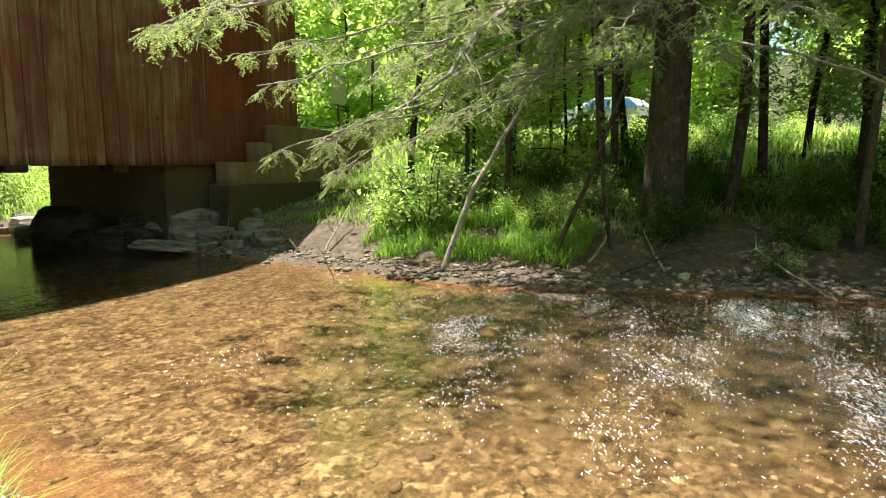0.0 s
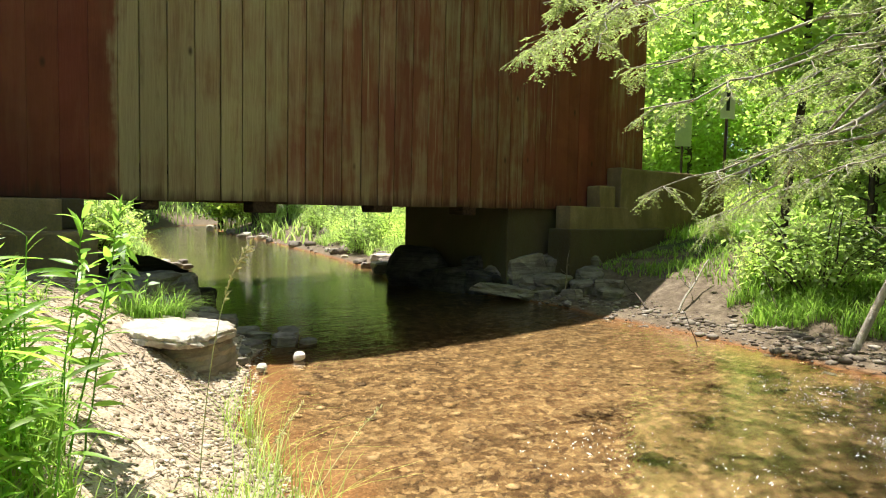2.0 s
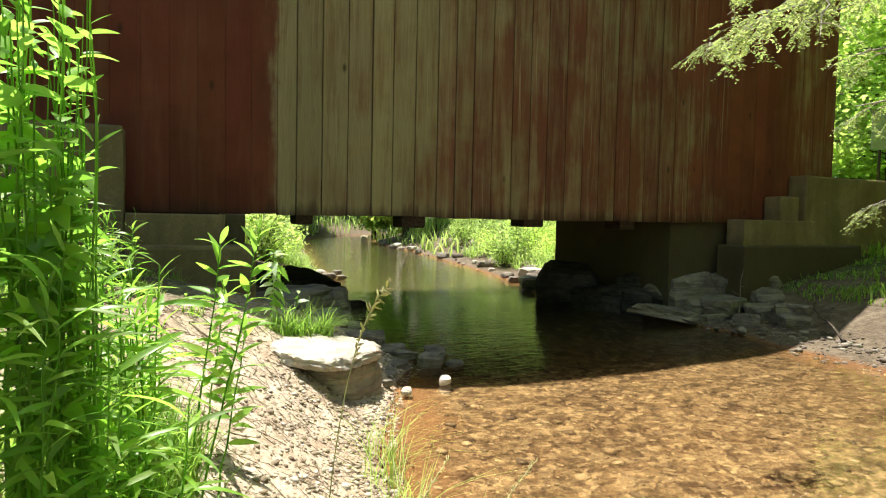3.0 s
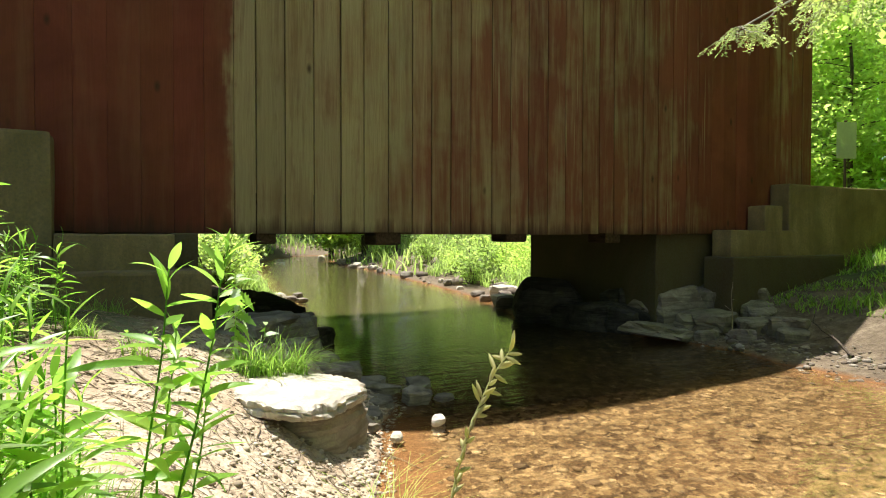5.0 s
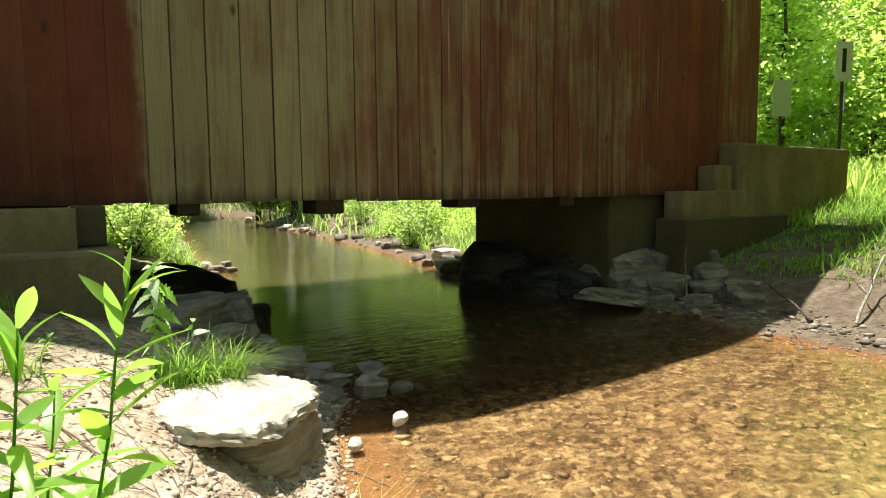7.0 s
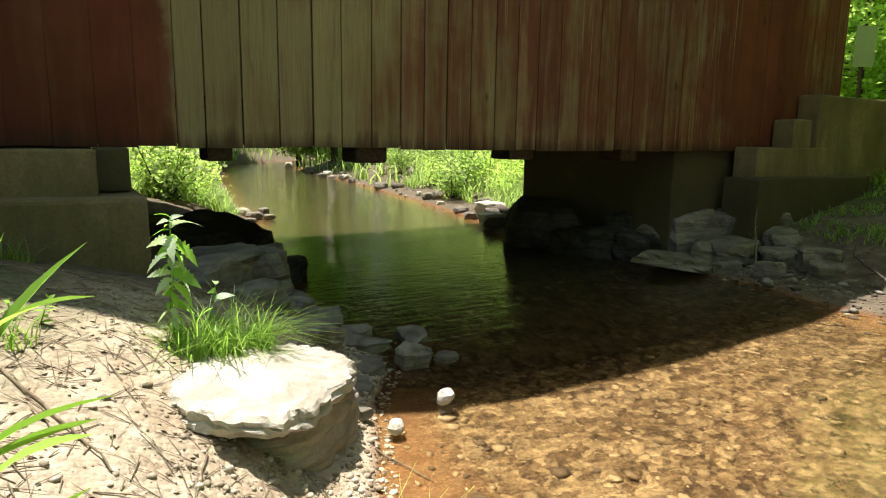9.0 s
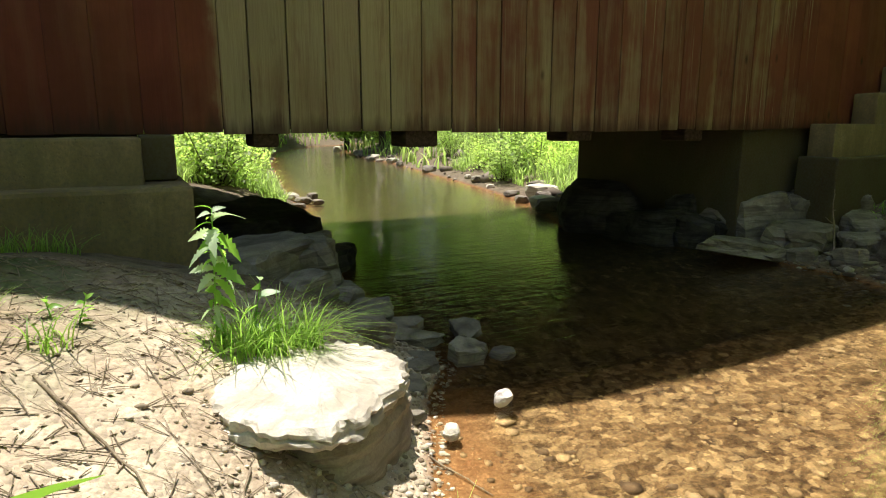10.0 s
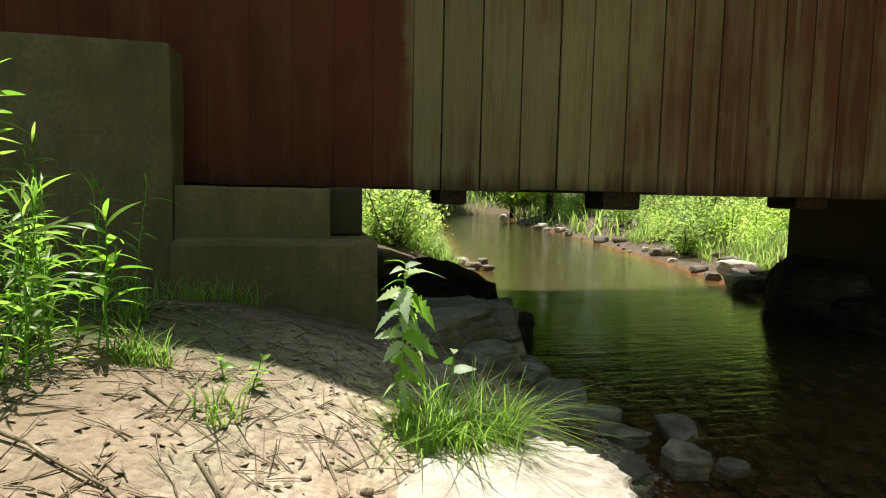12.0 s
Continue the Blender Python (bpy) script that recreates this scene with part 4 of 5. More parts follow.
def grass_stuff(name, n, box_, seed, height, lean, width, mat, label, keep=None):
    pts, r = patch(n, *box_, seed, keep)
    ob = fast_mesh(name, *blades(pts, height, r, lean, width), mat)
    return tagged(ob, label, "grass", kind="stuff")


grass_stuff("bank_grass", 9000, (8.15, 9.7, 2.5, 6.3), 1, 0.34, 0.7, 0.006, m_grass, "bright green grass along the creek bank", lambda x, y: tufty(x, y, 1.4, -0.2))
grass_stuff("undergrowth_grass", 9000, (9.2, 16, -4, 8.2), 2, 0.30, 0.7, 0.010, m_grass, "green undergrowth grass below the trees", lambda x, y: tufty(x, y, 0.9, -0.25) and (y > 1.5 or x > 10.6))
grass_stuff("meadow_grass", 9000, (14, 34, -6, 22), 3, 0.7, 0.5, 0.025, m_leaf_bright, "sunlit tall meadow grass by the road")
grass_stuff("tall_grass", 9000, (8.6, 13.5, 15.2, 24), 4, 0.62, 0.8, 0.011, m_leaf, "tall bright sunlit grass beyond the bridge", lambda x, y: x > float(lerp_table(y, XR)) + 0.8 and tufty(x, y, 0.9, -0.15))
grass_stuff("tall_grass", 8000, (0.5, 4.6, 15.6, 22), 5, 0.55, 0.9, 0.010, m_leaf, "tall grass overhanging the far creek bank", lambda x, y: x < float(lerp_table(y, XL)) - 0.25 and tufty(x, y, 1.1, -0.1))
grass_stuff("far_bank_grass", 9000, (-8, 30, 24, 60), 6, 0.9, 0.5, 0.04, m_leaf, "rank grass on the far creek banks")
grass_stuff("wing_grass", 2600, (12, 18, 8.0, 9.6), 7, 0.32, 0.6, 0.010, m_grass, "sunlit grass below the wing wall")
grass_stuff("shade_grass", 2600, (9.3, 14.0, 7.6, 9.35), 9, 0.16, 0.9, 0.008, m_grass, "green grass on the slope below the abutment", lambda x, y: tufty(x, y, 1.3, -0.15))
grass_stuff("slope_grass", 5000, (14.5, 22, 9.6, 16), 8, 0.7, 0.6, 0.016, m_leaf_bright, "sunlit rough grass beside the road")


# ---------------------------------------------------------------- rocks
def make_rock(name, x, y, z, sx, sy, sz, turn, seed, mat, label, flat=0.6, group="", tilt=(0, 0), detail=3):
    """A weathered stone: facetted, flattened and roughened, its middle at (x, y, z)."""
    rng = random.Random(seed)
    bm = bmesh.new()
    bmesh.ops.create_icosphere(bm, subdivisions=detail, radius=1.0)
    planes = []
    for _ in range(9):
        d = Vector((rng.gauss(0, 1), rng.gauss(0, 1), rng.gauss(0, 0.7))).normalized()
        planes.append((d, rng.uniform(0.62, 0.9)))
    planes += [(Vector((0, 0, 1)), flat), (Vector((0, 0, -1)), 0.75)]
    off = Vector((seed * 1.37, seed * 0.71, seed * 2.3))
    for v in bm.verts:
        c = v.co.copy()
        for d, k in planes:
            e = c.dot(d) - k
            if e > 0:
                c -= d * e * 0.93
        c += c.normalized() * (0.10 * noise.noise(c * 1.7 + off) + 0.05 * noise.noise(c * 4.5 + off) + 0.025 * noise.noise(c * 11 + off))
        v.co = Vector((c.x * sx, c.y * sy, c.z * sz))
    ob = part(name, bm, mat, None, "", False)
    ob.matrix_basis = pose(x, y, z, tilt[0], tilt[1], turn)
    return tagged(ob, label, "rock", group)


def make_slab(name, x, y, z, sx, sy, sz, turn, seed, mat, label, group="", tilt=(0, 0)):
    """A broken flat slab of layered stone: angular outline, stepped rough edges, near-flat top."""
    rng = random.Random(seed)
    corners = rng.randint(5, 7)
    angs = sorted((i + rng.uniform(-0.28, 0.28)) * 2 * math.pi / corners for i in range(corners))
    pts = [Vector((math.cos(a) * rng.uniform(0.82, 1.08), math.sin(a) * rng.uniform(0.82, 1.08))) for a in angs]
    outline = []
    for a, b in zip(pts, pts[1:] + pts[:1]):
        outline += [a.lerp(b, k / 6) for k in range(6)]
    steps = [(0.0, 1.0), (0.45, 1.0), (0.75, 0.97), (0.90, 0.88)]
    h = 0.72
    while h > -0.9:
        lip = rng.uniform(0.94, 1.03)
        steps += [(lip, h), (lip * rng.uniform(0.97, 1.02), h - rng.uniform(0.35, 0.6))]
        h -= rng.uniform(0.75, 1.2)
    steps += [(0.85, -1.0), (0.0, -1.0)]
    bm = bmesh.new()
    rows = []
    off = Vector((seed * 1.7, seed * 0.9, seed * 2.1))
    for k, (q, hz) in enumerate(steps):
        row = []
        for p in outline:
            c = Vector((p.x * q, p.y * q, hz))
            w = c * 2.3 + off
            c += Vector((noise.noise(w), noise.noise(w + Vector((5, 0, 0))), noise.noise(w + Vector((0, 5, 0))) * 0.8)) * 0.13
            c += Vector((noise.noise(w * 3.7), noise.noise(w * 3.7 + Vector((5, 0, 0))), noise.noise(w * 3.1) * 1.2)) * 0.045
            row.append(bm.verts.new((c.x * sx, c.y * sy, c.z * sz)))
        rows.append(row)
    m = len(outline)
    for r0, r1 in zip(rows[:-1], rows[1:]):
        for i in range(m):
            bm.faces.new((r0[i], r0[(i + 1) % m], r1[(i + 1) % m], r1[i]))
    bmesh.ops.remove_doubles(bm, verts=bm.verts, dist=0.0005)
    bmesh.ops.recalc_face_normals(bm, faces=bm.faces)
    ob = part(name, bm, mat)
    ob.matrix_basis = pose(x, y, z, tilt[0], tilt[1], turn)
    return tagged(ob, label, "rock", group)


def ledge_rock():
    """The pale overhanging slab on the sand: a thin rough cap over an undercut foot."""
    ring = [(1.09, 6.72), (1.20, 6.59), (1.40, 6.54), (1.60, 6.63), (1.80, 6.84), (1.95, 7.02), (2.02, 7.20), (2.01, 7.38), (1.92, 7.50), (1.76, 7.58), (1.50, 7.56), (1.25, 7.42), (1.12, 7.22), (1.05, 7.0), (1.05, 6.84)]
    ctr = Vector((1.53, 7.08))
    n = 132
    def at(a):
        k = a / n * len(ring)
        i = int(k)
        f = k - i
        p0, p1, p2, p3 = (Vector(ring[(i + j) % len(ring)]) for j in (-1, 0, 1, 2))
        return 0.5 * ((2 * p1) + (p2 - p0) * f + (2 * p0 - 5 * p1 + 4 * p2 - p3) * f * f + (3 * p1 - p0 - 3 * p2 + p3) * f ** 3)
    root = tagged(empty("ledge_boulder", 1.55, 7.25, 0.2), "pale flat sandstone slab overhanging the sand", "rock")
    inv = Matrix.Translation((-1.55, -7.25, -0.2))
    def top(px, py):
        return 0.53 - 0.13 * (px - 1.4) + 0.02 * (py - 7.0)
    # layers from the crown outward and down: share of the radius, drop
    for nm, layers, seed in (("cap", [(0.0, 0.030), (0.25, 0.026), (0.5, 0.020), (0.7, 0.015), (0.84, 0.010), (0.94, 0.002), (0.985, -0.012), (0.99, -0.026), (0.965, -0.040), (1.0, -0.052), (0.99, -0.075), (0.94, -0.092), (0.86, -0.105), (0.72, -0.112), (0.4, -0.112)], 3.0),
                             ("foot", [(0.66, -0.06), (0.78, -0.115), (0.80, -0.15), (0.85, -0.19), (0.83, -0.23), (0.89, -0.29), (0.88, -0.34), (0.88, -0.55)], 9.0)):
        bm = bmesh.new()
        rows = []
        for k, dz in layers:
            row = []
            for a in range(n):
                p = at(a)
                jag = 1 + (0.05 * noise.noise(Vector((a * 0.8, seed, k * 9))) + 0.07 * noise.noise(Vector((a * 0.29, seed, 5)))) * (k > 0.9)
                q = ctr + (p - ctr) * k * jag
                w = Vector((q.x * 5, q.y * 5, dz * 14 + seed))
                z = top(q.x, q.y) + dz + 0.022 * noise.noise(w) + 0.013 * noise.noise(w * 3.1) + 0.006 * noise.noise(w * 7.3)
                side = 0.026 * noise.noise(w * 1.9 + Vector((9, 0, 0)))
                q += (p - ctr).normalized() * side * (k > 0.75)
                if nm == "foot":
                    q += Vector((0.085, 0.035))
                row.append(bm.verts.new((q.x, q.y, z)))
            rows.append(row)
        for r0, r1 in zip(rows[:-1], rows[1:]):
            for a in range(n):
                b = (a + 1) % n
                bm.faces.new((r0[a], r0[b], r1[b], r1[a]))
        bmesh.ops.recalc_face_normals(bm, faces=bm.faces)
        bmesh.ops.translate(bm, verts=bm.verts, vec=(0.045, 0.07, -0.01))
        ob = part(nm, bm, m_rock_pale if nm == "cap" else m_rock_foot, root)
        ob.matrix_parent_inverse = inv
    return root


m_rock_foot = rock_material("brown_sandstone", (0.36, 0.31, 0.24), (0.28, 0.235, 0.175), (0.15, 0.12, 0.09))
ledge_rock()

G = "dark bank stones"
for i, (x, y, z, sx, sy, sz, tn, mat) in enumerate([
        (2.05, 10.25, 0.30, 0.62, 0.62, 0.34, 10, m_rock_grey), (1.75, 9.70, 0.50, 0.80, 0.42, 0.24, 12, m_rock_grey), (2.45, 9.75, 0.10, 0.36, 0.30, 0.20, 60, m_rock_grey),
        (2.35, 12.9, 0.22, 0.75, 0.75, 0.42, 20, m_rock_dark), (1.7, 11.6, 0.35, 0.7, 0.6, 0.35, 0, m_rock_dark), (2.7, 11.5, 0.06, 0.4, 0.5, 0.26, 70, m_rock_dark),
        (2.55, 9.15, 0.08, 0.36, 0.20, 0.14, 25, m_rock_grey), (2.25, 8.98, 0.12, 0.26, 0.22, 0.15, 80, m_rock_grey), (2.62, 8.62, 0.07, 0.30, 0.15, 0.12, -8, m_rock_grey),
        (2.32, 8.72, 0.10, 0.20, 0.16, 0.11, 40, m_rock_grey), (2.95, 8.22, 0.05, 0.17, 0.14, 0.14, 15, m_rock_grey), (3.22, 8.72, 0.02, 0.19, 0.13, 0.10, 50, m_rock_grey),
        (3.2, 8.14, 0.02, 0.10, 0.08, 0.08, 5, m_rock_grey), (2.50, 8.12, 0.06, 0.22, 0.16, 0.11, 30, m_rock_grey), (2.33, 7.82, 0.06, 0.12, 0.09, 0.09, 70, m_rock_grey),
        (2.78, 9.0, 0.02, 0.2, 0.16, 0.12, 10, m_rock_grey), (2.1, 8.3, 0.30, 0.30, 0.26, 0.2, 15, m_rock_grey), (2.0, 9.3, 0.30, 0.34, 0.3, 0.2, 55, m_rock_grey)]):
    make_slab("bank_stone", x, y, z - 0.02, sx * 1.15, sy * 1.15, sz * (0.80 if sx > 0.3 else 0.55), tn + (i * 31) % 40, 50 + i, mat, "dark grey layered sandstone block at the water's edge", G, ((i * 5) % 17 - 8, (i * 7) % 19 - 9))
for i, (x, y, z, sx, sy, sz, tn, mat) in enumerate([
        (8.55, 10.35, 0.28, 0.42, 0.36, 0.26, 10, m_rock_grey), (9.1, 10.0, 0.30, 0.38, 0.36, 0.30, 50, m_rock_grey), (8.55, 9.55, 0.16, 0.75, 0.30, 0.16, 28, m_rock_grey),
        (7.95, 9.65, 0.02, 0.85, 0.20, 0.08, 24, m_rock_grey), (9.25, 9.2, 0.22, 0.52, 0.28, 0.17, 10, m_rock_grey), (8.7, 8.85, 0.10, 0.26, 0.22, 0.15, 70, m_rock_grey),
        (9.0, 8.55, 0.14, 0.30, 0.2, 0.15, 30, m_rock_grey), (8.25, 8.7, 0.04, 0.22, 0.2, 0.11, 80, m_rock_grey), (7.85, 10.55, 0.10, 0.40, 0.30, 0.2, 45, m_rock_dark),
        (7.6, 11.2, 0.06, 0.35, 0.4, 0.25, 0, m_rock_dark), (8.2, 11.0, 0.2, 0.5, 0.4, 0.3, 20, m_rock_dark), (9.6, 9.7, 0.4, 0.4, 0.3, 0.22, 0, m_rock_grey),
        (8.6, 8.25, 0.1, 0.16, 0.13, 0.1, 0, m_rock_grey), (8.05, 9.15, 0.0, 0.25, 0.18, 0.1, 15, m_rock_grey)]):
    k = (1.75, 0.95, 1.3)[i % 3]
    make_slab("bank_stone", x, y, z + 0.06, sx * k, sy * k * 1.1, sz * 1.15, tn + (i * 37) % 50 - 25, 80 + i, mat, "shaded grey slab piled against the abutment", G, ((i * 5) % 21 - 10, (i * 7) % 25 - 12))
make_rock("big_boulder", 7.35, 12.2, 0.25, 0.62, 0.75, 0.62, 15, 101, m_rock_dark, "black shaded boulder beside the abutment", 0.8)
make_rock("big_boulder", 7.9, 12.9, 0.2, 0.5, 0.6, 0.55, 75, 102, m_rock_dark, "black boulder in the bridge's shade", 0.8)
for i, (x, y, s) in enumerate([(8.15, 14.6, 0.40), (8.55, 15.1, 0.30), (8.25, 15.5, 0.18), (8.9, 15.7, 0.46), (8.65, 16.5, 0.22), (9.3, 16.4, 0.36), (9.05, 18.1, 0.15), (8.0, 13.9, 0.4),
                               (8.6, 14.4, 0.4), (9.7, 20.4, 0.16), (10.0, 23.6, 0.34), (10.4, 24.4, 0.2), (10.9, 29, 0.35), (10.4, 27, 0.22), (11.6, 35, 0.35), (11.3, 32, 0.3),
                               (4.15, 17.3, 0.22), (4.5, 17.9, 0.18), (4.05, 17.9, 0.24), (4.35, 17.0, 0.14), (3.8, 16.4, 0.2), (12, 40, 0.4), (10.6, 30.8, 0.22), (9.5, 19.4, 0.3)]):
    make_rock("sunlit_stone", x, y, max(0.04, ground_z(x, y)) + s * 0.18, s * (0.8 + 0.4 * ((i * 7) % 5) / 5), s * 0.75, s * (0.5 + 0.35 * ((i * 3) % 4) / 4), i * 47, 120 + i, m_rock_grey if i % 3 else m_rock_pale,
              "sunlit pale stone on the far bank", 0.6, "stones beyond the bridge", detail=2)
make_rock("quartz_stone", 2.77, 7.45, 0.02, 0.070, 0.056, 0.075, 20, 168, m_stone_white, "white quartz stone standing in shallow water", 1.2, tilt=(18, -25))
make_rock("small_stone", 2.29, 7.2, 0.04, 0.07, 0.05, 0.045, 60, 172, m_rock_pale, "small pale stone on wet sand", 0.7)
make_rock("small_stone", 2.17, 7.36, 0.08, 0.06, 0.05, 0.04, 10, 171, m_rock_grey, "small pale stone beside the slab", 0.8)
make_rock("small_stone", 8.55, 1.15, 0.10, 0.13, 0.10, 0.10, 10, 163, m_rock_pale, "round tan stone on the far bank", 0.8)
make_rock("small_stone", 7.75, 3.45, 0.05, 0.14, 0.10, 0.10, 10, 164, m_rock_grey, "grey stone on the gravel edge", 0.8)


def pebble_mesh(seed, n, place, smin, smax, flat=0.5):
    """Many small irregular stones as one mesh."""
    rng = np.random.default_rng(seed)
    bm = bmesh.new()
    bmesh.ops.create_icosphere(bm, subdivisions=1, radius=1.0)
    base = np.array([v.co[:] for v in bm.verts])
    tri = np.array([[v.index for v in f.verts] for f in bm.faces])
    bm.free()
    vs, fs, o = [], [], 0
    for _ in range(n):
        x, y, z = place(rng)
        s = smin * (smax / smin) ** (rng.random() ** 2.2)
        k = base * (1 + rng.normal(size=(len(base), 1)) * 0.16) * np.array([1, rng.uniform(0.55, 0.95), flat * rng.uniform(0.6, 1.2)]) * s
        a = rng.uniform(0, 6.28)
        rot = np.array([[np.cos(a), -np.sin(a), 0], [np.sin(a), np.cos(a), 0], [0, 0, 1]])
        vs.append(k @ rot.T + np.array([x, y, z + s * flat * 0.25]))
        fs.append(tri + o)
        o += len(base)
    return np.concatenate(vs), np.concatenate(fs)


def pebble_material(name, stops):
    n = Nodes(name)
    col = n.ramp(n.geo.outputs["Random Per Island"], stops)
    f = n.noise(n.place(), 60, 4, 0.7)
    col = n.mix(n.ramp(f, [(0.3, 0.5), (0.6, 0.0)]), col, (0.10, 0.07, 0.045))
    n.bump(f, 0.4, 0.004)
    return n.done(col, 0.85, 0.25)


m_pebble = pebble_material("bank_pebbles", [(0.0, (0.16, 0.115, 0.075)), (0.4, (0.33, 0.27, 0.19)), (0.75, (0.46, 0.39, 0.30)), (1.0, (0.62, 0.56, 0.48))])
m_bedstone = pebble_material("bed_stones", [(0.0, (0.075, 0.042, 0.019)), (0.3, (0.14, 0.080, 0.033)), (0.7, (0.25, 0.155, 0.068)), (1.0, (0.36, 0.24, 0.12))])
m_farpebble = pebble_material("muddy_stones", [(0.0, (0.08, 0.06, 0.045)), (0.5, (0.17, 0.14, 0.11)), (1.0, (0.36, 0.32, 0.27))])


def on_left(rng):
    y = rng.uniform(2.5, 8.6)
    x = float(lerp_table(y, XL)) - abs(rng.normal(0.0, 0.55)) + 0.10
    return x, y, ground_z(x, y)


def on_right(rng):
    y = rng.uniform(-4, 9.2)
    x = float(lerp_table(y, XR)) + rng.normal(0.42, 0.32)
    return x, y, ground_z(x, y)


def in_bed(rng):
    y = rng.uniform(-2, 10.5)
    a, b = float(lerp_table(y, XL)), float(lerp_table(y, XR))
    x = rng.uniform(a + 0.15, b)
    return x, y, ground_z(x, y)


def on_far(rng):
    y = rng.uniform(15, 36)
    x = float(lerp_table(y, XR)) + rng.uniform(-0.15, 1.8)
    return x, y, ground_z(x, y)


tagged(fast_mesh("bank_gravel", *pebble_mesh(1, 9000, on_left, 0.004, 0.032), m_pebble), "tan gravel and small stones on the sandy bank", "gravel", kind="stuff")
tagged(fast_mesh("far_gravel", *pebble_mesh(2, 2600, on_right, 0.012, 0.085), m_farpebble), "muddy grey stones along the far waterline", "gravel", kind="stuff")
tagged(fast_mesh("bed_gravel", *pebble_mesh(3, 4000, in_bed, 0.012, 0.075, 0.17), m_bedstone), "brown flat stones on the creek bed", "gravel", kind="stuff")
tagged(fast_mesh("bank_cobbles", *pebble_mesh(4, 120, on_far, 0.03, 0.28, 0.75), m_farpebble), "cobbles along the creek beyond the bridge", "gravel", kind="stuff")


def glint_material():
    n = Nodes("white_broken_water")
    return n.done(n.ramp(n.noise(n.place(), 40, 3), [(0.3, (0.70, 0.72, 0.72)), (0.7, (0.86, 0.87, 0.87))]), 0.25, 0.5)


def riffle_flecks(n, seed):
    """Small raised white flecks in place of sun glints, thick where the riffle runs."""
    rng = np.random.default_rng(seed)
    vs, fs, o = [], [], 0
    while len(fs) < n:
        x, y = rng.uniform(2.6, 8.0), rng.uniform(-3.0, 4.6)
        if not float(lerp_table(y, XL)) + 0.3 < x < float(lerp_table(y, XR)) - 0.1:
            continue
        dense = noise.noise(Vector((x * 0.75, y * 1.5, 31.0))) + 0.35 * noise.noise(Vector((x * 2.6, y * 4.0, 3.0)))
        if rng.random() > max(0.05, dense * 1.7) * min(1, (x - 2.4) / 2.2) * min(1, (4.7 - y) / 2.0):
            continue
        L, W = 0.004 + 0.024 * rng.random() ** 2, rng.uniform(0.0012, 0.0042)
        a = rng.normal(0.5, 0.5)
        u, w = np.array([np.cos(a), np.sin(a), 0]), np.array([-np.sin(a), np.cos(a), 0])
        c = np.array([x, y, 0.003])
        vs.append(np.array([c - u * L, c - w * W, c + u * L, c + w * W, c + np.array([0, 0, W * 1.1])]))
        fs.append(np.array([(0, 1, 4), (1, 2, 4), (2, 3, 4), (3, 0, 4)]) + o)
        o += 5
    return np.concatenate(vs), np.concatenate(fs)


# sun glints modelled as white-coloured flecks lying on the water
tagged(fast_mesh("broken_water", *riffle_flecks(12000, 12), glint_material()), "white flecks in place of sun glints on the riffle", "water", kind="stuff")


# ---------------------------------------------------------------- sticks and litter
def stick(name, a, b, r, seed, mat, label, twigs=0, group=""):
    rng = np.random.default_rng(seed)
    mid = [(p + q) / 2 for p, q in zip(a, b)]
    L = math.dist(a, b)
    path = bent(a, b, rng, 0.0, 0.10, 9)
    parts = [tube(path - np.array(mid), np.linspace(r, r * 0.45, 9), 6)]
    for i in range(twigs):
        k = int(rng.integers(3, 9))
        e = path[k] + unit(rng.normal(size=3) * 0.6 + unit(path[-1] - path[0])) * L * rng.uniform(0.15, 0.35)
        parts.append(tube(bent(path[k], e, rng, 0, 0.12, 5) - np.array(mid), np.linspace(r * 0.5, r * 0.15, 5), 4))
    ob = fast_mesh(name, *join(parts), mat, None, True)
    ob.location = mid
    return tagged(ob, label, "stick", group)


def lying(x0, y0, x1, y1, r, seed, twigs=0, mat=None):
    stick("stick", (x0, y0, ground_z(x0, y0) + r), (x1, y1, ground_z(x1, y1) + r), r, seed, mat or m_twig, "dry weathered stick lying on sandy ground", twigs, "sticks on the sand")


lying(0.52, 6.95, 0.84, 6.42, 0.008, 1)
lying(0.98, 6.85, 1.08, 6.60, 0.006, 2)
lying(0.30, 7.30, 0.75, 7.02, 0.006, 3, 2)
lying(1.18, 6.62, 1.10, 6.40, 0.005, 4)
lying(-0.1, 7.0, 0.35, 6.75, 0.008, 5, 2)
lying(0.15, 6.6, 0.55, 6.75, 0.006, 6)
lying(2.1, 7.05, 2.25, 6.7, 0.007, 7, 1)
lying(0.6, 6.2, 0.95, 6.05, 0.005, 8, 1)
lying(2.6, 8.35, 2.95, 8.0, 0.012, 9, 1)
stick("driftwood", (8.3, 8.95, 0.1), (8.75, 9.3, 0.75), 0.012, 10, m_twig, "bare branch propped among the shaded slabs", 3)
stick("driftwood", (8.1, 10.3, 0.36), (9.0, 9.9, 0.56), 0.02, 11, m_bark_pale, "pale pole lying over the slabs", 1)
stick("water_twig", (6.85, 5.6, -0.05), (6.75, 5.75, 0.38), 0.007, 12, m_bark, "dark twig standing out of shallow water", 2)
stick("sunken_branch", (6.3, 1.0, -0.1), (7.3, 1.9, 0.05), 0.025, 13, m_bark, "dark branch lying in the riffle", 2)
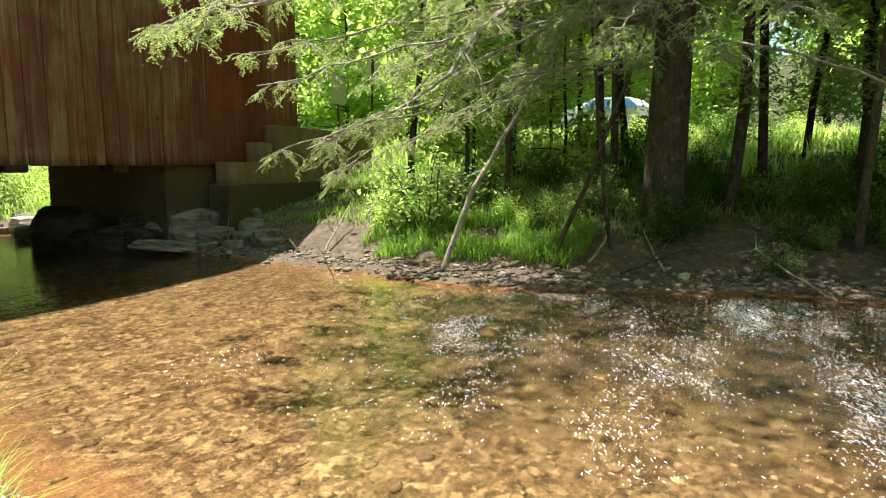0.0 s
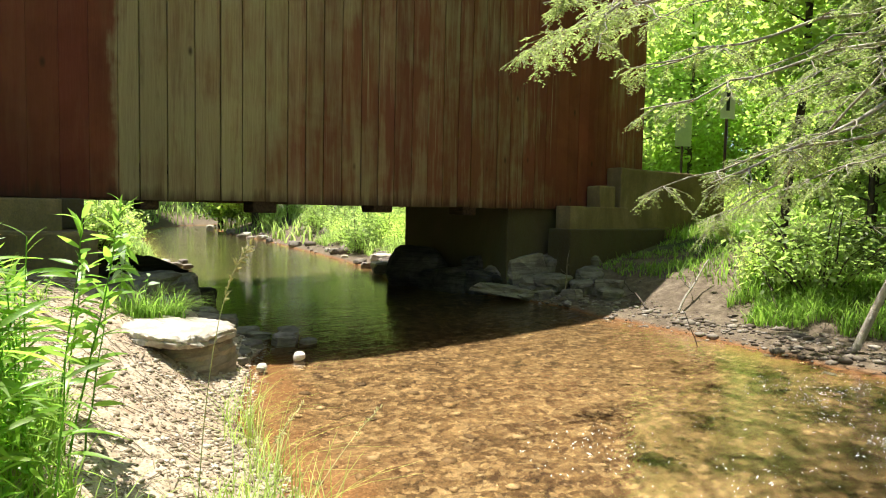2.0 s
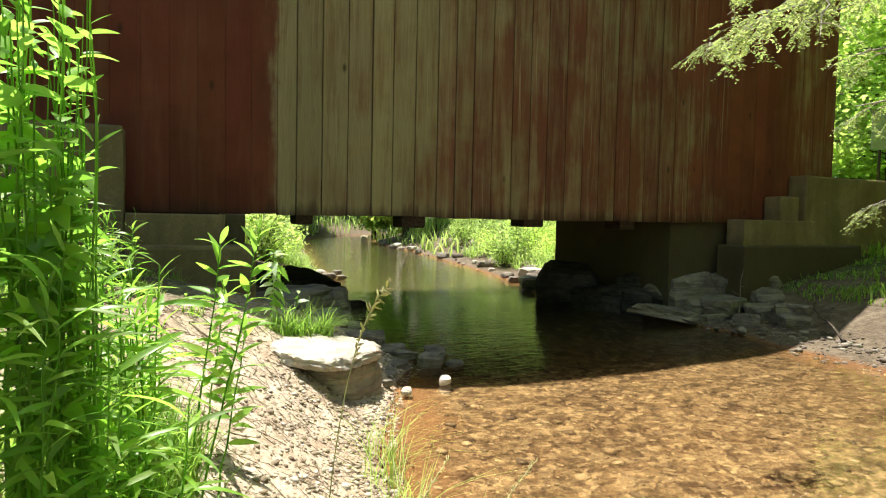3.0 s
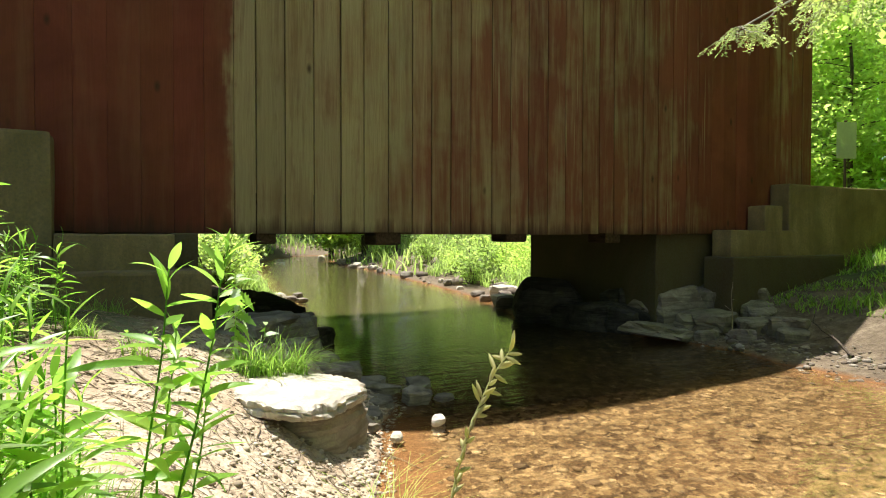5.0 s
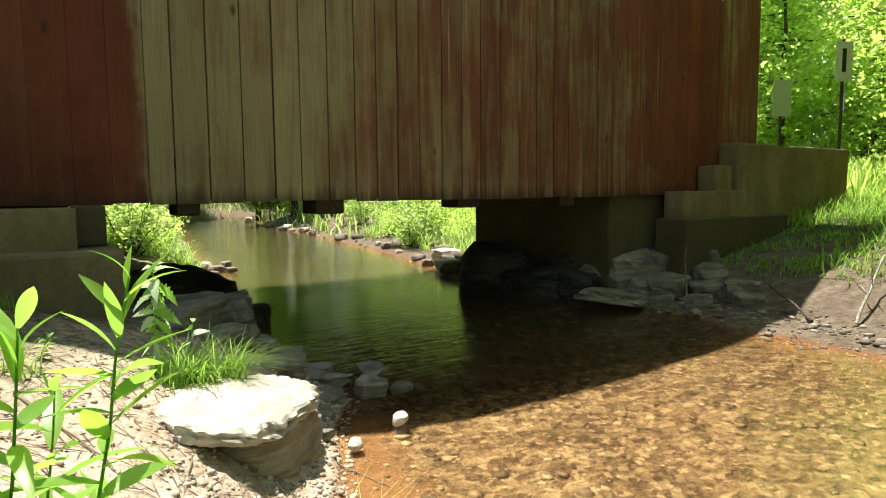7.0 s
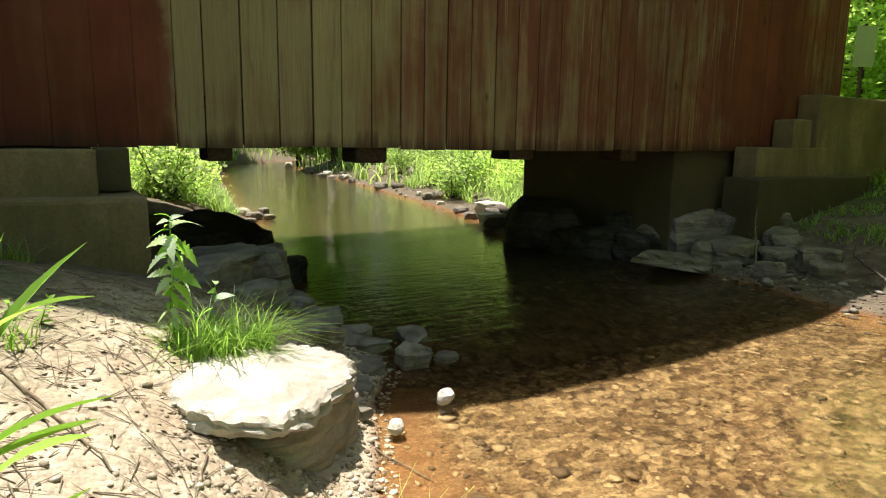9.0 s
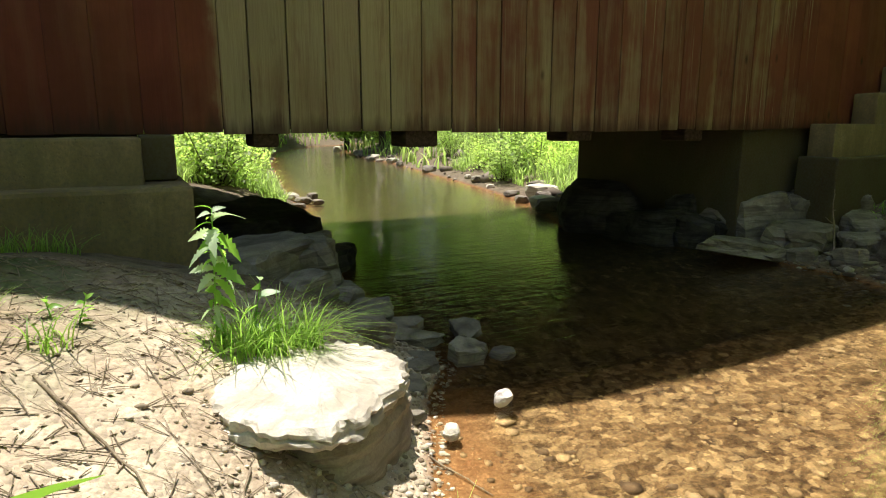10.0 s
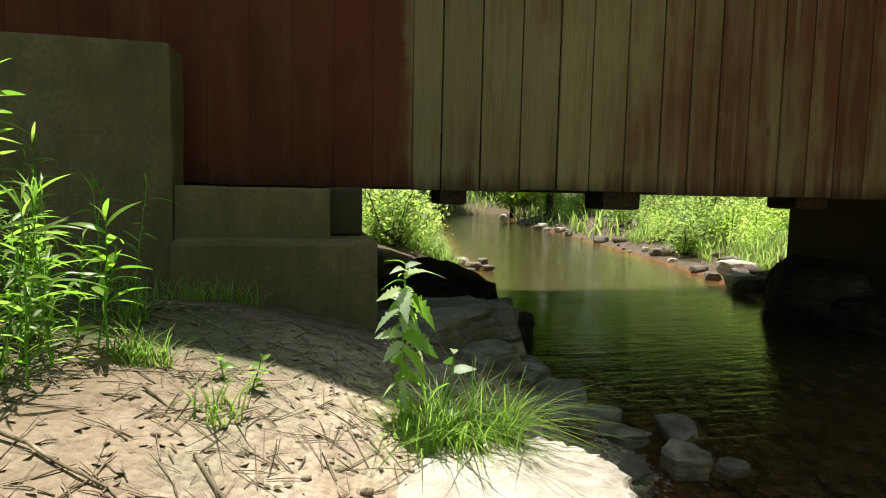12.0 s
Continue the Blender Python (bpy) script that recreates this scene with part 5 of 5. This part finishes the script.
for i, (x0, y0, x1, y1) in enumerate([(8.2, 1.9, 9.4, 1.0), (8.4, 2.4, 9.2, 2.2), (8.5, 0.4, 9.6, -0.4), (8.3, -0.6, 9.2, 0.3), (8.2, 5.3, 9.0, 6.0), (8.3, 6.8, 9.2, 6.9), (8.1, 7.2, 8.5, 7.9), (8.6, 1.4, 9.9, 2.0)]):
    stick("fallen_branch", (x0, y0, ground_z(x0, y0) + 0.03), (x1, y1, ground_z(x1, y1) + rh.uniform(0.1, 0.45)), 0.02, 20 + i, m_bark_pale if i % 2 else m_bark, "fallen branch tangled on the muddy bank", 4, "fallen branches")


def litter_mesh(n, seed, place, lo, hi):
    rng = np.random.default_rng(seed)
    parts = []
    for _ in range(n):
        x, y, z = place(rng)
        L, a = rng.uniform(lo, hi), rng.uniform(0, 3.14)
        dx, dy = np.cos(a) * L / 2, np.sin(a) * L / 2
        p = np.array([(x - dx, y - dy, ground_z(x - dx, y - dy) + 0.003), (x, y, z + 0.008), (x + dx, y + dy, ground_z(x + dx, y + dy) + rng.uniform(0.002, 0.02))])
        parts.append(tube(p, np.array([1, 1, 0.6]) * rng.uniform(0.001, 0.0032), 4))
    return join(parts)


def on_sand(rng):
    while True:
        x, y = rng.uniform(-1.2, 1.7), rng.uniform(3.0, 8.6)
        if x < float(lerp_table(y, XL)) - 0.1:
            return x, y, ground_z(x, y)


tagged(fast_mesh("twig_litter", *litter_mesh(3200, 6, on_sand, 0.03, 0.2), m_twig), "dry twigs and stalks littering the sand", "litter", kind="stuff")
dl, rl = patch(2600, -1.3, 1.5, 3.0, 8.6, 61)
v, f = leaf_cloud(dl + np.array([0, 0, 0.012]), 0.035, rl, 3.0, 0.28)
tagged(fast_mesh("dead_leaves", v, f, m_twig), "dead brown leaf scraps on the sand", "litter", kind="stuff")


# ---------------------------------------------------------------- foreground plants
def blade_leaf(length, width, droop, fold=0.25, rows=7, wavy=0.0):
    """One lance-shaped leaf along +x with its base at the origin."""
    vs, fs = [], []
    for i in range(rows):
        t = i / (rows - 1)
        w = width * (math.sin(math.pi * min(1, t * 0.94 + 0.05)) ** 0.85) * (1 - 0.35 * t) * (1 + wavy * math.sin(i * 2.9))
        x, z = length * (t - 0.12 * droop * t * t), -length * droop * t * t
        vs += [(x, w * 0.5, z + fold * w * 0.5), (x, 0, z), (x, -w * 0.5, z + fold * w * 0.5)]
    for i in range(rows - 1):
        a = i * 3
        fs += [(a, a + 3, a + 4, a + 1), (a + 1, a + 4, a + 5, a + 2)]
    return np.array(vs), np.array(fs)


LEAVES = {}


def leaf_data(key, mat):
    if (key, mat.name) not in LEAVES:
        v, f = blade_leaf(*key)
        ob = fast_mesh("leaf", v, f, mat, None, True)
        LEAVES[(key, mat.name)] = ob.data
        bpy.data.objects.remove(ob)
    return LEAVES[(key, mat.name)]


def leafy_plant(name, foot, tip, nleaf, keys, mats, seed, label, group="", first=0.25, rise=(5, 45), stem_r=0.005, stem_mat=None, top=True, scale=(0.7, 1.1), bend=0.05):
    """An upright weed: a stem, and leaves set spirally up it, each a part."""
    rng = np.random.default_rng(seed)
    fx, fy = foot
    fz = ground_z(fx, fy)
    root = tagged(empty(name, fx, fy, fz), label, "plant", group)
    rel = (tip[0] - fx, tip[1] - fy, tip[2] - fz)
    path = bent((0, 0, -0.04), rel, rng, 0.0, bend, 10)
    fast_mesh("stem", *tube(path, np.linspace(stem_r, stem_r * 0.4, 10), 6), stem_mat or m_weed, root, True)
    for i in range(nleaf):
        t = first + (1 - first) * (i / max(1, nleaf - 1)) ** 0.9
        p = [np.interp(t * 9, np.arange(10), path[:, k]) for k in range(3)]
        me = leaf_data(keys[int(rng.integers(0, len(keys)))], mats[int(rng.integers(0, len(mats)))])
        ob = new("leaf", me)
        ob.parent = root
        up = rng.uniform(*rise) + (35 if top and t > 0.9 else 0)
        s = rng.uniform(*scale) * (0.65 if t > 0.93 else 1.0) * (0.8 if t < 0.4 else 1.0)
        ob.matrix_basis = Matrix.Translation(p) @ Euler((radians(rng.uniform(-55, 55)), radians(-up), i * 2.4 + rng.uniform(-0.4, 0.4))).to_matrix().to_4x4() @ Matrix.Scale(float(s), 4)
    return root


LANCE = [(0.15, 0.042, 0.25), (0.17, 0.044, 0.45), (0.14, 0.038, 0.1)]
NARROW = [(0.17, 0.023, 0.45), (0.20, 0.025, 0.7), (0.15, 0.020, 0.25)]
BROAD = [(0.12, 0.075, 0.4), (0.14, 0.085, 0.6), (0.10, 0.06, 0.2)]
SERRATE = [(0.11, 0.055, 0.7, 0.3, 15, 0.30), (0.10, 0.048, 1.0, 0.3, 15, 0.30), (0.12, 0.055, 0.45, 0.3, 15, 0.30)]
TINY = [(0.05, 0.014, 0.2), (0.06, 0.016, 0.4)]

# the young weed that stands beside the path, with two shoots
leafy_plant("young_weed", (0.45, 4.62), (0.70, 4.80, 1.50), 34, LANCE, [m_weed, m_leaf_new], 1, "young upright weed with fresh lance-shaped leaves", "weeds by the path", 0.35)
leafy_plant("young_weed", (0.42, 4.70), (0.54, 4.76, 1.44), 24, LANCE, [m_weed, m_leaf_new], 2, "slim young weed with pointed green leaves", "weeds by the path", 0.45)
leafy_plant("young_weed", (0.52, 4.74), (0.66, 4.92, 1.08), 22, LANCE, [m_weed], 3, "short young weed with glossy green leaves", "weeds by the path", 0.35)
leafy_plant("young_weed", (0.30, 4.55), (0.28, 4.62, 1.20), 20, LANCE, [m_weed, m_leaf_new], 4, "young weed with fresh lance-shaped leaves", "weeds by the path", 0.4)
leafy_plant("young_weed", (0.52, 5.22), (0.60, 5.20, 1.22), 16, LANCE, [m_leaf_new, m_weed], 41, "low weed with broad pointed bright leaves", "weeds by the path", 0.35, scale=(1.0, 1.4))

for i, (fx, fy, h) in enumerate([(0.24, 4.52, 0.75), (0.18, 4.85, 0.8), (0.30, 4.95, 0.55), (0.10, 5.15, 0.8), (0.02, 4.95, 0.9)]):
    leafy_plant("narrow_weed", (fx, fy), (fx + 0.03, fy + 0.04, ground_z(fx, fy) + h), 22, NARROW, [m_weed, m_leaf_new], 60 + i, "weed with long narrow bright leaves", "weeds by the path", 0.1, (10, 60), scale=(0.6, 1.1))

# the tall stand at the left of the path, early on
rp = np.random.default_rng(9)
for i in range(26):
    fx, fy = rp.uniform(-0.7, 0.14), rp.uniform(3.45, 4.75)
    hgt = rp.uniform(1.0, 1.6) if fx < 0.0 else rp.uniform(0.6, 1.2)
    leafy_plant("tall_weed", (fx, fy), (fx + rp.uniform(-0.12, 0.08), fy + rp.uniform(-0.1, 0.12), ground_z(fx, fy) + hgt), 26, NARROW, [m_weed, m_grass], 100 + i,
                "tall weed with narrow drooping leaves", "tall weeds on the bank", 0.08, (0, 50), scale=(0.8, 1.3))
for i in range(10):
    fx, fy = rp.uniform(-0.55, 0.08), rp.uniform(3.7, 4.75)
    leafy_plant("dock_plant", (fx, fy), (fx + rp.uniform(-0.1, 0.06), fy + rp.uniform(-0.1, 0.1), ground_z(fx, fy) + rp.uniform(1.3, 2.2)), 26, BROAD, [m_weed, m_leaf_new, m_weed], 130 + i,
                "tall weed with broad lobed leaves", "tall weeds on the bank", 0.15, (-10, 40), 0.006, scale=(0.7, 1.25))
for i in range(22):
    fx, fy = rp.uniform(-0.15, 0.19), rp.uniform(3.85, 4.7)
    top_ = ground_z(fx, fy) + rp.uniform(1.45, 1.95)
    root = leafy_plant("seeding_weed", (fx, fy), (fx + rp.uniform(-0.08, 0.06), fy + rp.uniform(-0.1, 0.1), top_), 10, LANCE, [m_weed], 150 + i, "tall weed with a brown-green seed spike", "tall weeds on the bank", 0.3, top=False, scale=(0.4, 0.7))
    tipv = root.children[0].data.vertices
    end = np.mean([tipv[k].co[:] for k in range(len(tipv) - 6, len(tipv))], 0)
    r2 = np.random.default_rng(170 + i)
    sp = np.stack([r2.normal(0, 0.020, 300), r2.normal(0, 0.020, 300), r2.uniform(-0.40, 0.04, 300)], 1)
    sp[:, :2] *= (1.1 - (sp[:, 2:3] + 0.42) / 0.6)
    v, f = leaf_cloud(sp, 0.015, r2, 0.2, 0.4)
    ob = fast_mesh("seed_spike", v + end, f, m_straw, root)
    ob["label"] = "straw-green seed spike"

for i in range(20):
    fx, fy = rp.uniform(0.0, 0.36), rp.uniform(4.0, 4.75)
    leafy_plant("tall_weed", (fx, fy), (fx + rp.uniform(-0.10, 0.05), fy + rp.uniform(-0.08, 0.1), ground_z(fx, fy) + rp.uniform(0.55, 1.05) * (1.15 - 0.9 * fx)), 26, NARROW, [m_weed, m_grass, m_leaf_new], 400 + i,
                "tall weed with narrow drooping leaves", "tall weeds on the bank", 0.06, (0, 55), scale=(0.75, 1.2))
for i in range(9):
    fx, fy = rp.uniform(-0.02, 0.17), rp.uniform(3.95, 4.5)
    leafy_plant("dock_plant", (fx, fy), (fx + rp.uniform(-0.08, 0.03), fy + rp.uniform(-0.08, 0.08), ground_z(fx, fy) + rp.uniform(1.0, 1.65)), 28, BROAD, [m_weed, m_leaf_new, m_weed], 440 + i,
                "tall weed with broad lobed leaves", "tall weeds on the bank", 0.2, (-15, 40), 0.006, scale=(0.6, 1.1))

# the stand of weeds against the wing wall
for i in range(58):
    fx, fy = rp.uniform(-0.95, 0.10), rp.uniform(7.0, 8.5)
    fx += 0.10 * (fy - 7.6)
    hgt = rp.uniform(0.3, 0.6) if fx > -0.2 else rp.uniform(0.45, 0.85)
    leafy_plant("wall_weed", (fx, fy), (fx + rp.uniform(-0.08, 0.08), fy + rp.uniform(-0.08, 0.08), ground_z(fx, fy) + hgt), 20, NARROW + TINY, [m_weed, m_grass, m_leaf_new], 200 + i,
                "slender weed with narrow leaves before the wing wall", "weeds at the wing wall", 0.1, (5, 60), 0.004, scale=(0.55, 0.95))
leafy_plant("wall_weed", (-0.30, 7.55), (-0.20, 7.55, 1.92), 26, LANCE, [m_weed, m_leaf_new], 231, "tall upright weed before the wing wall", "weeds at the wing wall", 0.3, scale=(0.6, 0.85))
leafy_plant("wall_weed", (0.12, 7.6), (0.14, 7.55, 1.42), 16, LANCE, [m_leaf_new], 232, "upright weed with fresh tip before the wall", "weeds at the wing wall", 0.4, scale=(0.7, 1.0))
leafy_plant("sprout", (0.63, 7.42), (0.68, 7.44, 0.92), 10, BROAD, [m_weed], 240, "small sprout with rounded leaves on the sand", "", 0.3, scale=(0.35, 0.6))
leafy_plant("sprout", (0.55, 7.5), (0.52, 7.53, 0.90), 9, BROAD, [m_weed], 241, "small sprout with rounded leaves on the sand", "", 0.3, scale=(0.3, 0.5))

# the ragged pale-leaved plant behind the slab
leafy_plant("ragged_weed", (1.20, 7.50), (1.22, 7.58, 1.24), 44, SERRATE, [m_weed, m_weed_pale, m_weed_pale, m_weed], 300, "ragged weed with pale-backed toothed leaves", "", 0.10, (-30, 25), 0.006, scale=(0.7, 1.5))
leafy_plant("ragged_weed", (1.36, 7.52), (1.42, 7.56, 0.88), 8, BROAD, [m_weed, m_weed_pale], 301, "low weed with broad leaves in the grass", "", 0.2, (-10, 30), scale=(0.7, 1.0))


def tuft(name, x, y, n, radius, height, seed, mat, label, lean=0.8, width=0.0035, z=None, heading=None, group="grass tufts"):
    r = np.random.default_rng(seed)
    a, q = r.uniform(0, 6.28, n), radius * np.sqrt(r.random(n))
    pts = np.stack([np.cos(a) * q, np.sin(a) * q, np.zeros(n)], 1)
    z0 = ground_z(x, y) if z is None else z
    if z is None:
        pts[:, 2] = [ground_z(x + p[0], y + p[1]) - z0 - 0.01 for p in pts]
    v, f = blades(pts, height, r, lean, width, 4, heading)
    ob = fast_mesh(name, v, f, mat)
    ob.location = (x, y, z0)
    return tagged(ob, label, "grass", group)


tuft("grass_tuft", 1.42, 7.50, 190, 0.15, 0.40, 1, m_grass, "bright green grass tuft behind the slab", 1.1, 0.0034, 0.52)
tuft("grass_tuft", 1.62, 7.54, 120, 0.10, 0.38, 2, m_grass, "grass tuft drooping over the slab's edge", 1.0, 0.0032, 0.50, (0.6, -0.2, 0))
tuft("grass_tuft", 1.24, 7.42, 110, 0.12, 0.26, 3, m_grass, "short grass tuft on the slab", 0.9, 0.003, 0.55)
for i, (x, y, n, rad, h) in enumerate([(0.95, 3.75, 420, 0.28, 0.34), (0.72, 3.35, 420, 0.30, 0.42), (1.05, 4.2, 200, 0.2, 0.3), (0.5, 3.0, 380, 0.3, 0.45), (0.62, 3.9, 260, 0.25, 0.3),
                                       (0.1, 3.2, 420, 0.35, 0.5), (-0.3, 3.6, 420, 0.4, 0.5), (0.2, 4.3, 260, 0.25, 0.35), (0.26, 4.75, 260, 0.2, 0.4), (0.2, 5.1, 260, 0.22, 0.36), (0.36, 5.0, 160, 0.15, 0.3), (0.05, 5.4, 260, 0.25, 0.35), (-0.1, 4.8, 300, 0.35, 0.35), (0.3, 2.6, 300, 0.3, 0.4)]):
    tuft("grass_tuft", x, y, n, rad, h, 20 + i, m_grass_lime if i < 5 else m_grass, "sunlit lime-green grass tuft at the water's edge" if i < 5 else "green grass tuft under tall weeds", 0.6, 0.004)
for i, (x, y, n, rad, h) in enumerate([(0.25, 7.55, 120, 0.10, 0.16), (0.12, 7.95, 60, 0.08, 0.22), (-0.3, 7.2, 200, 0.25, 0.2), (-0.8, 7.0, 260, 0.35, 0.3), (0.2, 8.9, 90, 0.15, 0.2), (0.45, 9.05, 70, 0.15, 0.2), (-0.1, 8.6, 90, 0.2, 0.22),
                                       (0.55, 7.2, 30, 0.08, 0.2), (-0.5, 6.4, 200, 0.4, 0.25), (-0.8, 5.6, 260, 0.4, 0.3), (0.0, 6.0, 90, 0.25, 0.18)]):
    tuft("grass_tuft", x, y, n, rad, h, 40 + i, m_grass, "small green grass tuft on sandy ground", 0.7, 0.0035)
for i, (x, y) in enumerate([(1.25, 4.6), (1.42, 5.0), (1.5, 5.5), (1.35, 4.2), (1.62, 5.9)]):
    tuft("reed_tuft", x, y, 34, 0.12, 0.5, 60 + i, m_grass_lime, "thin pale lime grass leaning over water", 0.9, 0.0022, None, (0.8, 0.3, 0), "pale grasses")


def seed_grass(foot, bend_, tip, seed, label, r=0.0028):
    """A single grass stalk with a nodding head of pale spikelets."""
    rng = np.random.default_rng(seed)
    fx, fy, fz = foot
    root = tagged(empty("seeding_grass", fx, fy, fz), label, "grass", "seeding grasses")
    ctrl = np.array([foot, bend_, tip], float) - np.array(foot)
    t = np.linspace(0, 1, 12)[:, None]
    path = (1 - t) ** 2 * ctrl[0] + 2 * t * (1 - t) * ctrl[1] + t ** 2 * ctrl[2]
    fast_mesh("stalk", *tube(path, np.linspace(r, r * 0.4, 12), 5), m_reed, root, True)
    head = []
    for i in range(34):
        k = 7.6 + 3.4 * i / 33
        p = np.array([np.interp(k, np.arange(12), path[:, c]) for c in range(3)])
        d = unit(unit(path[11] - path[9]) + rng.normal(size=3) * 0.8)
        L = rng.uniform(0.014, 0.028)
        q = np.array([p, p + d * L * 0.35, p + d * L * 0.7, p + d * L])
        head.append(tube(q, np.array([0.0009, 0.0030, 0.0024, 0.0005]), 5))
    ob = fast_mesh("seed_head", *join(head), m_straw, root, True)
    ob["label"] = "pale straw seed head"
    return root


seed_grass((0.64, 3.52, ground_z(0.64, 3.52)), (0.68, 3.60, 1.25), (0.83, 3.57, 1.39), 1, "tall grass stalk with pale nodding seed head", 0.0022)
seed_grass((1.05, 3.9, 0.15), (1.4, 4.1, 0.45), (1.95, 4.6, 0.42), 3, "bent pale grass stalk leaning over water")
seed_grass((0.75, 3.6, 0.2), (0.9, 3.8, 0.6), (1.35, 4.3, 0.62), 4, "bent pale grass stalk leaning over water")


# ---------------------------------------------------------------- beside the road
def sign_post(x, y, z0, z1, plates, label):
    root = tagged(empty("road_sign", x, y, z0), label, "sign", "road signs")
    bm = bmesh.new()
    box(bm, -0.03, 0.03, -0.02, 0.02, -0.3, z1 - z0, 0.006)
    box(bm, -0.012, 0.012, -0.035, -0.02, -0.3, z1 - z0, 0.003)
    part("post", bm, m_post, root)
    for w, lo, hi, turn, mat, nm in plates:
        bm = bmesh.new()
        box(bm, -w / 2, w / 2, -0.042, -0.037, lo - z0, hi - z0, 0.0015)
        ob = part("sign_plate", bm, mat, root, nm)
        ob.matrix_basis = Matrix.Rotation(radians(turn), 4, "Z")
    return root


sign_post(15.7, 10.35, ground_z(15.7, 10.35), 4.85, [(0.42, 3.95, 4.8, -25, m_sign_white, "white sign plate with a dark bar"), (0.46, 3.3, 3.85, 30, m_steel, "grey back of a sign plate")], "steel post with weathered white road signs")
bar = bmesh.new()
box(bar, -0.05, 0.05, -0.046, -0.0425, 4.15 - ground_z(15.7, 10.35), 4.65 - ground_z(15.7, 10.35))
for o in scene.objects:
    if o.name == "sign_plate":
        part("sign_bar", bar, m_tyre, o)
        break
sign_post(16.7, 12.2, ground_z(16.7, 12.2), 4.4, [(0.55, 3.45, 4.35, -20, m_steel, "grey back of a sign plate")], "grey sign seen from its back beside the road")

# the road's verge with its car and rail posts
m_road = plain_material("pale_gravel_road", (0.36, 0.34, 0.31), 0.95)
rv, rf = [], []
for i in range(16):
    y = -14 + i * 3.2
    for x in (26.5, 28.0, 29.5, 31.0):
        rv.append((x, y, ground_z(x, y) + 0.06))
for i in range(15):
    rf += [(i * 4 + j, i * 4 + j + 1, i * 4 + j + 5, i * 4 + j + 4) for j in range(3)]
tagged(mesh_object("road", rv, rf, m_road), "pale gravel road beyond the trees", "road", kind="structure")


def make_car(x, y, turn):
    z = ground_z(x, y) + 0.07
    root = tagged(empty("parked_car", x, y, z), "white parked car with blue-tinted windows", "car")
    prof = [(-2.2, 0.35), (-2.25, 0.75), (-2.0, 0.92), (-1.3, 0.98), (-0.75, 1.42), (0.75, 1.46), (1.65, 1.05), (2.2, 0.98), (2.25, 0.4)]
    bm = bmesh.new()
    l = [bm.verts.new((px, -0.85 + 0.12 * (pz > 1.2), pz)) for px, pz in prof]
    r = [bm.verts.new((px, 0.85 - 0.12 * (pz > 1.2), pz)) for px, pz in prof]
    bm.faces.new(l)
    bm.faces.new(list(reversed(r)))
    for i in range(len(prof)):
        j = (i + 1) % len(prof)
        bm.faces.new((l[j], l[i], r[i], r[j]))
    bmesh.ops.bevel(bm, geom=list(bm.edges), offset=0.05, segments=2, affect="EDGES")
    part("body", bm, m_car_white, root, "white painted body")
    for s in (-1, 1):
        for a in ([(-1.18, 1.0), (-0.72, 1.36), (-0.05, 1.39), (-0.05, 1.0)], [(0.05, 1.0), (0.05, 1.39), (0.72, 1.40), (1.35, 1.05)]):
            bm = bmesh.new()
            vs = [bm.verts.new((px, s * (0.872 - 0.30 * (pz - 1.0)), pz)) for px, pz in a]
            bm.faces.new(vs)
            bmesh.ops.solidify(bm, geom=bm.faces, thickness=0.02)
            part("side_window", bm, m_car_glass, root, "blue-tinted window")
        for px in (-1.4, 1.4):
            bm = bmesh.new()
            bmesh.ops.create_cone(bm, cap_ends=True, segments=20, radius1=0.33, radius2=0.33, depth=0.2, matrix=pose(px, s * 0.78, 0.33, 90, 0, 0))
            bmesh.ops.bevel(bm, geom=list(bm.edges), offset=0.03, segments=1, affect="EDGES")
            part("wheel", bm, m_tyre, root, "black wheel")
    root.matrix_basis = pose(x, y, z, 0, 0, turn)
    return root


make_car(27.4, 5.4, 78)
